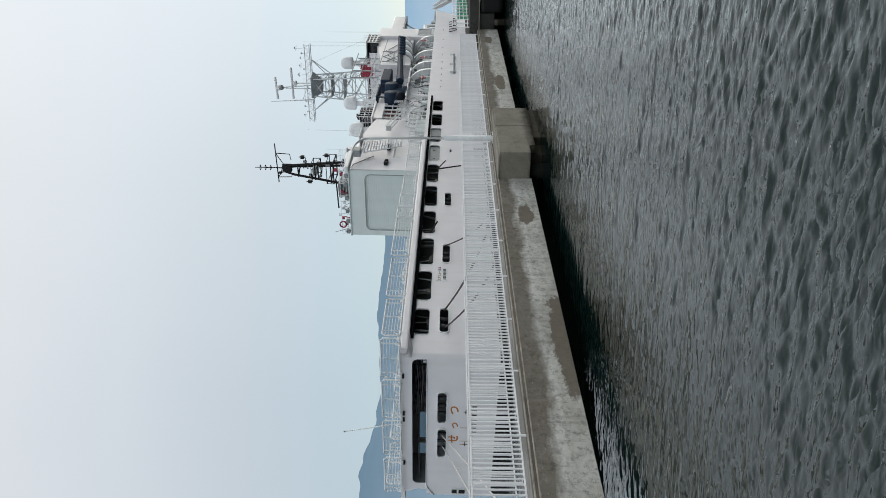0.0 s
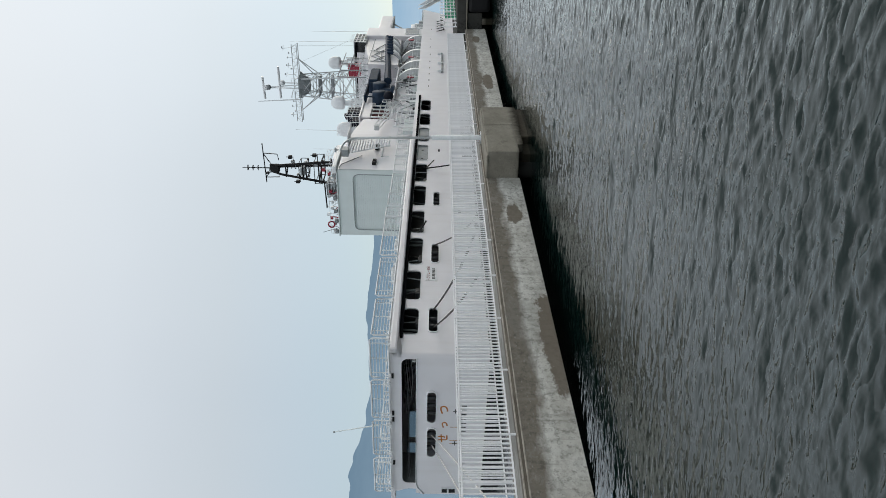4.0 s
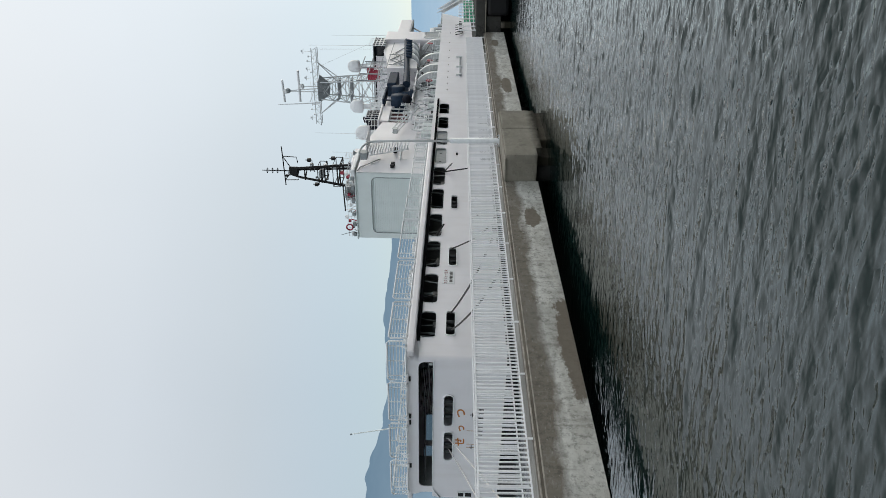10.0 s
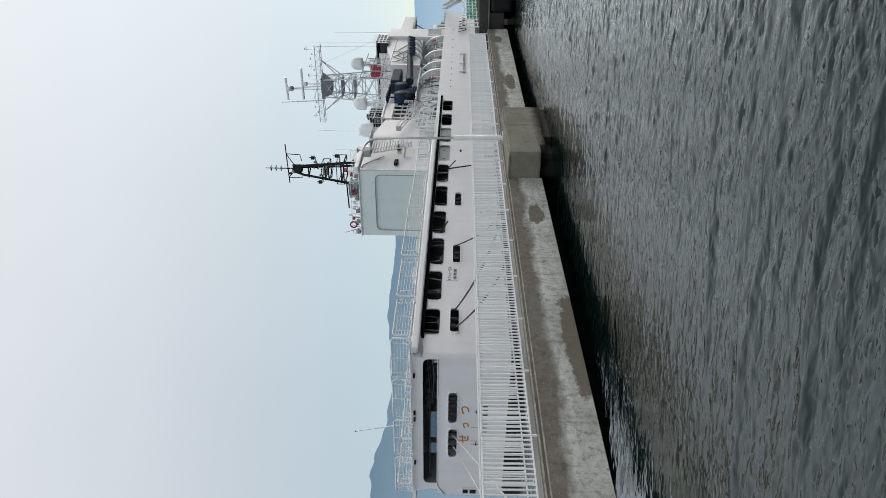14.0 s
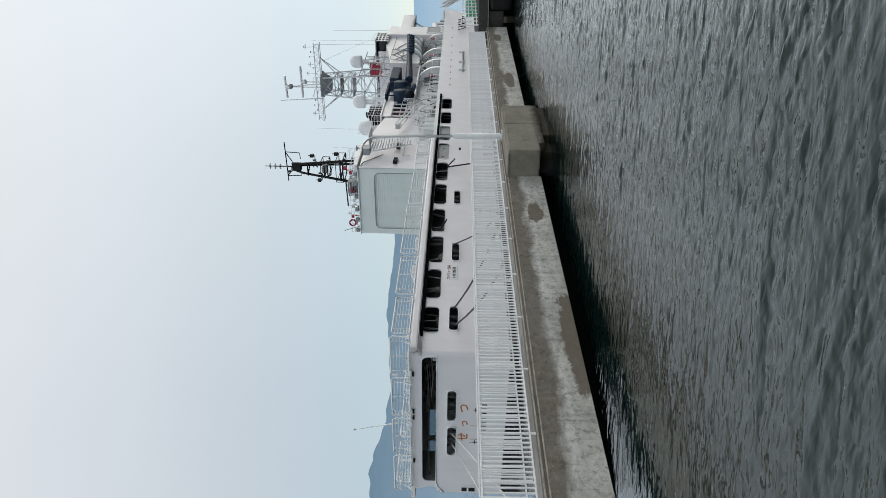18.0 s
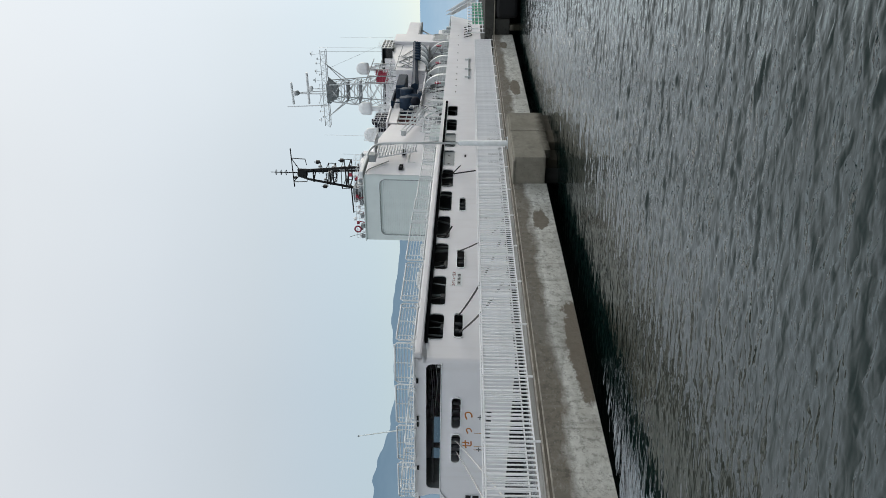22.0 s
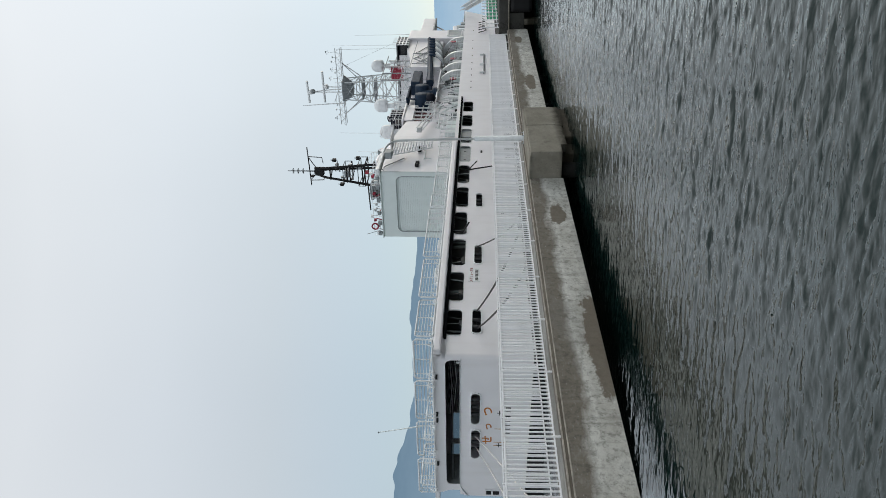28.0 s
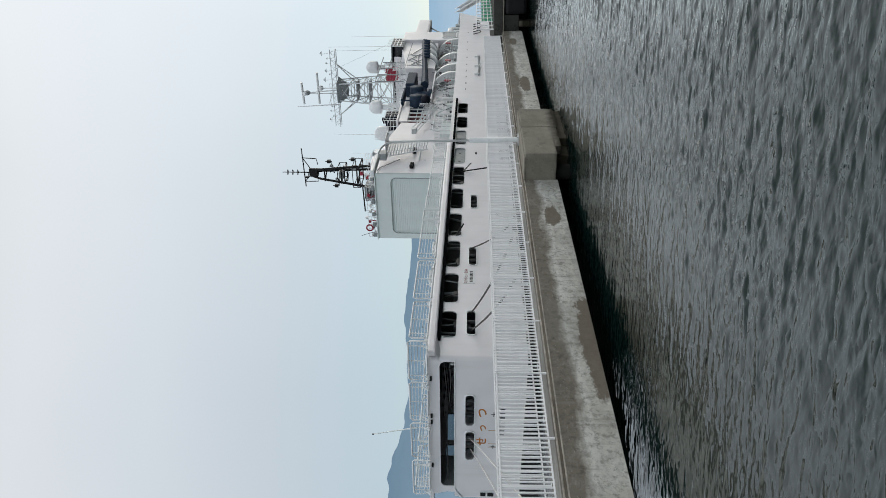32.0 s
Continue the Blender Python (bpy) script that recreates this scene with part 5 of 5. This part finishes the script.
    part("wheelhouse_roof", B(102.2, 106.8, 0.5, 11.2, 15.9, 16.05, bevel=0.05), MIDGREY, wheel)
    rail([(102.4, 0.7, 16.05), (106.6, 0.7, 16.05)], 0.6)
    rail([(92.2, 1.1, 13.1), (97, 1.1, 13.6)], 1.1, 3, 1.0)
    rail([(80.6, 2.9, 12.5), (92, 2.9, 12.5)], 1.0, 3, 1.2)
    # open frame and platforms between funnel and bridge
    bm = bmesh.new()
    for x in (88.0, 91.0, 94.0, 97.0):
        tube(bm, [(x, 1.6, 12.9), (x, 1.6, 16.6)], 0.08, 5)
    for z in (14.0, 15.4, 16.6):
        tube(bm, [(88, 1.6, z), (99.5, 1.6, z + 0.25)], 0.07, 5)
    part("deck_frame", bm, MIDGREY, SHIP, "grey steel deck frame")
    rnd = random.Random(4)
    for i in range(26):
        x, z = rnd.uniform(80, 99), rnd.uniform(12.5, 13.2)
        y = rnd.uniform(3.0, 5)
        bm = tube(bmesh.new(), [(x, y, z), (x + rnd.uniform(-1.0, 1.0), y + rnd.uniform(-0.4, 0.4), z + rnd.uniform(0.6, 2.0))], 0.05, 4)
        if i % 4 == 0:
            box(bm, x - 0.3, x + 0.3, y - 0.3, y + 0.3, 12.4, z + 0.3, bevel=0.06)
        part("deck_fitting", bm, (WHITE2, MIDGREY)[i % 2], SHIP)
    # wall fittings on the bridge side
    for (x0, z0), (x1, z1) in (((93.5, 12.3), (96.5, 10.6)), ((96.5, 12.4), (93.8, 10.8)), ((93.5, 11.4), (98.5, 11.6)), ((99.0, 12.8), (97.0, 11.8)), ((92.6, 10.4), (95.6, 12.9)), ((95.6, 12.9), (99.6, 10.9)), ((99.2, 12.5), (102.4, 11.2)), ((93.0, 10.0), (93.0, 12.9)), ((98.2, 10.2), (98.2, 13.2)), ((92.4, 10.6), (98.0, 10.1))):
        part("wall_strut", T([(x0, 0.92, z0), (x1, 0.85, z1)], 0.06, 5), MIDGREY, SHIP)
    part("wall_seam", B(92.2, 105.5, 0.975, 1.0, 13.05, 13.15), MIDGREY, SHIP)
    part("foredeck_screen", B(119.0, 124.0, 2.8, 9, 6.6, 8.4, bevel=0.2), WHITE2, SHIP)
    part("fore_mast", T([(127, CL, 7.2), (127, CL, 11)], 0.12, 8, 0.07), WHITE2, SHIP)
    bm = bmesh.new()
    for i in range(10):
        x = 110.8 + 1.4 * i
        tube(bm, [(x, 0.9 + 0.22 * i, 6.2 + 0.02 * i), (x, 0.9 + 0.22 * i, 7.4 + 0.03 * i)], 0.05, 5)
    for k in (0.5, 1.0):
        tube(bm, [(110.8, 0.9, 6.2 + k * 1.15), (123.4, 2.9, 6.4 + k * 1.2)], 0.04, 5)
    part("bow_rail", bm, WHITE2, SHIP)
    rnd = random.Random(8)
    for i in range(9):
        x = 111.5 + i * 1.2
        part("deck_fitting", B(x, x + rnd.uniform(0.3, 0.8), 1.6, 2.6, 6.2, 6.2 + rnd.uniform(0.5, 1.6), bevel=0.06), MIDGREY if i % 2 else WHITE2, SHIP)
    for i in range(5):
        x = 106 + i * 1.6
        y0 = 0.0
        line = [(x + 3.0 * f, y0 - 0.25, 3.9 - 0.9 * math.sin(f * 3.1) - 0.5 * f) for f in (0, 0.25, 0.5, 0.75, 1)]
        part("hanging_rope", T(line, 0.06, 5), BLACK, SHIP, "dark rope hanging down the bow")
    # side deck rails
    rail([(61.8, 0.15, 6.1), (66.4, 0.15, 6.1)], 1.5, 4, 1.0, 0.035)
    rail([(66.6, 0.15, 6.1), (71.4, 0.15, 6.1)], 1.8, 4, 1.1, 0.07)
    rail([(71.6, 0.15, 6.1), (76, 0.15, 6.1)], 1.1, 3, 1.2)
    part("stowage_rack", B(67.2, 71.0, 0.8, 1.3, 6.1, 7.2, bevel=0.05), GREY, SHIP, "pale equipment locker in a white rack")
    rail([(76.5, 0.15, 6.1), (105, 0.15, 6.1)], 1.05, 3, 1.5)
    for x, y, z, r in ((75.6, 4.0, 14.4, 0.84), (86.0, 4.4, 16.5, 0.84), (96.6, 2.2, 18.2, 0.84)):
        dome(x, y, z, r)
    part("dome_tower", truss(bmesh.new(), (75.6, 4.0, 12.5), (75.6, 4.0, 13.3), 0.9, 0.8, 1, 0.06), WHITE2, SHIP)
    part("dome_tower", truss(bmesh.new(), (86.0, 4.4, 12.4), (86.0, 4.4, 14.7), 1.0, 0.8, 2, 0.06), WHITE2, SHIP)
    part("dome_tower", truss(bmesh.new(), (96.6, 2.2, 13.4), (96.6, 2.2, 16.4), 1.0, 0.8, 2, 0.06), WHITE2, SHIP)
    for p, q in (((80.3, 6, 12.5), (80.4, 6, 21)), ((104.4, 1.2, 14.5), (104.2, 1.3, 25.9)), ((110.0, 1.0, 14.5), (109.4, 1.0, 23.3)), ((72, 5, 12.3), (72, 5, 17.5)), ((92.5, 3, 13), (93, 3, 22))):
        part("whip_aerial", T([p, q], 0.035, 5, 0.015), WHITE2, SHIP)
    for p, q in (((97.7, 0.2, 24.2), (109.5, 3, 14.7)), ((97.7, 3.0, 24.2), (104, 1.0, 17))):
        part("stay_wire", T([p, q], 0.014, 4), MIDGREY, SHIP)


def davits():
    arms = []
    for x, k in ((87.2, 1.0), (90.8, 1.0), (96.4, 1.0), (104.4, 1.0)):
        pts = [(x, 0.42, 6.1)] + [(x, 0.42 + 2.7 * (1 - math.cos(radians(a))), 6.5 + 2.55 * math.sin(radians(a))) for a in range(0, 100, 9)]
        bm = bmesh.new()
        prev = None
        for i, (px, py, pz) in enumerate(pts):
            q, w = Vector(pts[max(i - 1, 0)]), Vector(pts[min(i + 1, len(pts) - 1)])
            d = (w - q).normalized()
            up = Vector((0, -d.z, d.y)) * (0.40 - 0.012 * i)
            ring = [bm.verts.new(Vector((px + sx * 0.28, py, pz)) + up * s) for sx, s in ((-1, -1), (1, -1), (1, 1), (-1, 1))]
            if prev:
                for j in range(4):
                    bm.faces.new((prev[j], prev[(j + 1) % 4], ring[(j + 1) % 4], ring[j]))
            else:
                bm.faces.new(ring)
            prev = ring
        bm.faces.new(prev)
        arm = part("davit_arm", bm, WHITE2, SHIP, "white curved boat davit arm")
        part("sheave", T([(x - 0.2, 2.9, 8.6), (x + 0.2, 2.9, 8.6)], 0.25, 10), MIDGREY, arm, smooth=True)
        part("fall_wire", T([(x, 0.6, 8.2), (x, 0.9, 6.2)], 0.03, 4), MIDGREY, arm)
    rnd = random.Random(17)
    for i in range(30):
        x = rnd.uniform(78, 104)
        p = (x, rnd.uniform(0.6, 1.6), rnd.uniform(8.2, 9.4))
        q = (x + rnd.uniform(-3.5, 3.5), rnd.uniform(0.6, 1.6), rnd.uniform(6.3, 8.0))
        part("rigging_wire", T([p, q], rnd.uniform(0.02, 0.045), 4), (MIDGREY, WHITE2, DARK)[i % 3], SHIP)
    for x in (88.0, 93.2, 99.8):
        bm = bmesh.new()
        for dx in (-0.25, 0.25):
            tube(bm, [(x + dx, 0.9, 6.1), (x + dx, 2.0, 9.0)], 0.04, 4)
        for k in range(9):
            f = k / 9 + 0.05
            tube(bm, [(x - 0.25, 0.9 + 1.1 * f, 6.1 + 2.9 * f), (x + 0.25, 0.9 + 1.1 * f, 6.1 + 2.9 * f)], 0.03, 4)
        part("boat_ladder", bm, WHITE2, SHIP)
    for x in (87.4, 91.5, 98.5, 101.5):
        part("deck_locker", B(x, x + 1.5, 1.2, 2.0, 6.1, 7.3, bevel=0.06), MIDGREY, SHIP)
    rail([(74.2, 1.9, 12.5), (74.2, 5.5, 12.5)], 1.3, 4, 0.7, 0.03)
    rail([(92.0, 1.3, 13.0), (92.0, 6.0, 13.0)], 1.2, 4, 0.8, 0.03)
    for x, z in ((70.6, 8.0), (73.4, 8.6), (76.2, 9.0), (90.4, 13.6)):
        bm = box(bmesh.new(), x - 0.5, x + 0.5, 0.7, 1.5, z - 0.05, z, bevel=0.01)
        for dx in (-0.45, 0.0, 0.45):
            tube(bm, [(x + dx, 0.72, z), (x + dx, 0.72, z + 0.9)], 0.03, 4)
        for h in (0.45, 0.9):
            tube(bm, [(x - 0.45, 0.72, z + h), (x + 0.45, 0.72, z + h)], 0.025, 4)
        tube(bm, [(x, 1.4, z - 1.2), (x, 0.8, z - 0.05)], 0.05, 4)
        part("service_platform", bm, WHITE2, SHIP)
    rnd = random.Random(3)
    for i in range(120):
        x = 69.0 + i * 0.30
        z = rnd.uniform(6.5, 8.4)
        part("deck_pipe", T([(x, rnd.uniform(0.8, 2.0), 6.1), (x + rnd.uniform(-0.8, 0.8), rnd.uniform(0.8, 2.0), z)], rnd.uniform(0.03, 0.10), 5), (WHITE2, GREY, WHITE2, MIDGREY, WHITE2, WHITE2, GALV, DARK)[i % 8], SHIP)
    for i in range(26):
        x = 72.5 + i * 1.24
        h, w = rnd.uniform(0.3, 1.3), rnd.uniform(0.3, 0.8)
        y = rnd.uniform(0.7, 1.5)
        part("deck_box", B(x, x + w, y, y + 0.5, 6.1, 6.1 + h, bevel=0.05), (MIDGREY, WHITE2, DARK, GREY)[i % 4], SHIP)
    for x, z in ((84.2, 7.0), (93.4, 7.3), (102.6, 7.6)):
        part("lifebuoy", lathe(bmesh.new(), [(0.28, 0), (0.42, 0.03), (0.42, 0.12), (0.28, 0.15)], (0, 0, 0), 14), RED, SHIP, "red lifebuoy", at=pose(x, 0.35, z, 90))


def workboat():
    """The ship's boat under the davit arms."""
    bm = bmesh.new()
    rows = []
    for i in range(9):
        f = i / 8
        w = 1.0 * math.sin(math.pi * min(1, 0.25 + f * 0.62)) if f < 0.99 else 0.15
        x = 87.5 + 9.0 * f
        rows.append([bm.verts.new((x, 2.3 + s * w, z)) for s, z in ((-1, 8.2), (-0.85, 7.5), (-0.3, 7.0), (0.3, 7.0), (0.85, 7.5), (1, 8.2))])
    for q, w in zip(rows, rows[1:]):
        for j in range(5):
            bm.faces.new((q[j], q[j + 1], w[j + 1], w[j]))
        bm.faces.new((q[5], q[0], w[0], w[5]))
    bm.faces.new(rows[0])
    bm.faces.new(rows[-1])
    boat = thing("workboat", "grey rigid workboat stowed under white davits", "boat", HEEL)
    part("boat_hull", bm, MIDGREY, boat, smooth=True)
    part("boat_tube", T([(87.6, 1.35, 8.2), (92, 1.25, 8.25), (95, 1.6, 8.35), (96.4, 2.2, 8.5)], 0.24, 8), DARK, boat, smooth=True)
    part("boat_console", B(90, 91.2, 1.9, 2.7, 8.2, 9.0, bevel=0.08), WHITE2, boat)
    for x in (88.6, 94.5):
        part("boat_cradle", B(x - 0.12, x + 0.12, 1.5, 3.1, 6.1, 7.2, bevel=0.03), WHITE2, boat)


def crane():
    col = part("crane_column", lathe(bmesh.new(), [(1.1, 8.9), (1.1, 9.3), (0.8, 9.4), (0.8, 10.2)], (82.5, 2.0, 0), 14), NAVY, SHIP, "dark navy folding deck crane")
    part("crane_platform", B(78.2, 92, 1.2, 3.0, 8.8, 8.95), WHITE, SHIP)
    part("winch_drum", T([(80.0, 0.9, 10.6), (80.0, 2.9, 10.6)], 0.85, 14), NAVY, col, smooth=True)
    part("winch_drum", T([(83.4, 0.9, 10.8), (83.4, 2.9, 10.8)], 0.85, 14), NAVY, col, smooth=True)
    part("crane_housing", B(79.2, 86.0, 1.3, 2.8, 9.7, 10.8, bevel=0.15), NAVY, col)
    part("crane_cab", B(85.2, 90.2, 1.0, 2.8, 11.2, 12.4, bevel=0.15), NAVY, col)
    part("crane_top_plate", B(79.6, 84.2, 1.2, 2.4, 12.2, 12.45, bevel=0.08), NAVY, col)
    for x in (79.4, 84.6):
        part("crane_stay", T([(x, 1.3, 10.8), (x, 1.3, 12.1)], 0.09, 5), NAVY, col)
    part("hook_ball", lathe(bmesh.new(), [(0.05, -0.6), (0.45, -0.4), (0.6, 0), (0.45, 0.4), (0.05, 0.6)], (78.6, 0.9, 9.4), 12), FUNNEL, col, smooth=True)
    part("crane_boom", T([(84.6, 1.0, 9.9), (90, 0.9, 10.2), (105.5, 0.6, 11.3)], 0.5, 8, 0.28), NAVY, col)
    for i in range(7):
        x = 95.6 + i * 1.45
        top = 10.65 + 0.09 * i
        pts = [(x, 0.45, top), (x, 0.35, top - 0.35), (x - 0.25, 0.4, top - 0.9), (x - 0.8, 0.6, top - 1.45), (x - 1.6, 0.9, top - 1.85), (x - 2.3, 1.2, top - 2.0)]
        hose = part("hose_loop", T(pts[:3], 0.24, 7, 0.2), NAVY, col, smooth=True)
        part("hose_end", T(pts[2:], 0.2, 7, 0.10), (MIDGREY, GALV)[i % 2], hose, smooth=True)
    bm = bmesh.new()
    for dy in (0.0, 0.45):
        for dz in (0, 0.45):
            tube(bm, [(69.4, 1.1 + dy, 9.9 + dz), (76.4, 0.8 + dy, 8.0 + dz)], 0.06, 5)
    for i in range(9):
        f, g2 = i / 9, (i + 1) / 9
        for dy in (0.0, 0.45):
            tube(bm, [(69.4 + 7 * f, 1.1 + dy, 9.9 - 1.9 * f), (69.4 + 7 * g2, 1.1 + dy, 10.35 - 1.9 * g2)], 0.04, 4)
    part("stowed_gangway", bm, WHITE2, SHIP, "white lattice gangway stowed on its side")
    part("gangway_tray", B(69.2, 69.8, 1.05, 1.6, 9.8, 10.3, bevel=0.04), GALV, SHIP)


hull()
lettering()
nets()
hangar()
aft_mast()
main_mast()
superstructure()
davits()
crane()
workboat()


# ---------------------------------------------------------------- mooring lines
def mooring(name, pts, r, material, label):
    """A slack line; the points run from the ship's fairlead to the pier."""
    p, q = Vector(pts[0]), Vector(pts[1])
    sag = pts[2]
    line = [p.lerp(q, i / 14) - Vector((0, 0, sag * 4 * (i / 14) * (1 - i / 14))) for i in range(15)]
    tagged(part(name, T(line, r, 6), material, smooth=True), label, "rope", "mooring ropes")


def fender():
    f = thing("fender", "black block standing in for the wall's dark recess floating against the hull", "fender", Matrix.Translation((45.0, 24.62, 0.42)))
    part("body", T([(-0.65, 0, 0), (-0.55, 0, 0), (0.55, 0, 0), (0.65, 0, 0)], 0.32, 12), BLACK, f, smooth=True)
    for k in range(6):
        part("tread_ring", T([(-0.5 + 0.2 * k, 0.35 * math.cos(radians(a)), 0.35 * math.sin(radians(a))) for a in range(0, 360, 30)], 0.03, 4, closed=True), DARK, f)
    part("end_shackle", T([(-0.65, 0, 0.1), (-0.85, 0, 0.0), (-0.65, 0, -0.1)], 0.03, 5), GALV, f)


fender()


def shp(x, y, z):
    return HEEL @ Vector((x, y, z))


for a, b_, sag in (((34.7, -0.05, 3.75), (22.9, 12.25, 1.75), 0.25), ((33.0, -0.05, 3.65), (19.8, 12.25, 1.75), 0.3), ((42.6, -0.05, 3.75), (25.2, 12.25, 1.75), 1.05)):
    mooring("mooring_rope", (shp(*a), b_, sag), 0.05, ROPE, "dark grey mooring rope from a fairlead to the pier")
for a, b_ in (((STERN, 6.2, 3.75), (9.2, 12.25, 1.75)), ((STERN, 7.1, 3.7), (7.6, 12.25, 1.75))):
    mooring("mooring_rope", (shp(*a), b_, 0.06), 0.03, ROPEW, "pale mooring rope from the stern to the pier")
for p, q, r in (((56.1, 0.0, 4.6), (54.2, -1.2, 2.6), 0.06), ((56.1, 0.0, 4.6), (56.6, -0.6, 3.9), 0.05), ((44.4, 0.0, 4.95), (45.4, -0.5, 4.4), 0.06)):
    part("boat_boom", T([p, q], r, 6), BLACK, SHIP, "dark pole leaning out of an opening")

fence("fence", 10.5, -7.8, 44.2, "white painted steel fence with upright bars along the pier", single_from=(4, 40))
fence("far_side_fence", 12.15, -7.6, 44.4, "white painted steel fence on the pier's far side", single_from=(4, 40), shift=0.4)


def motions():
    walk(RIPPLES, [(0.0, pose(6.6, 1.3, 0.0)), (32.0, pose(-6.6, -1.3, 0.0))])
    walk(RIPPLES2, [(0.0, pose(6.3, 1.0, -0.010)), (32.0, pose(-6.3, -1.0, -0.010))])


motions()
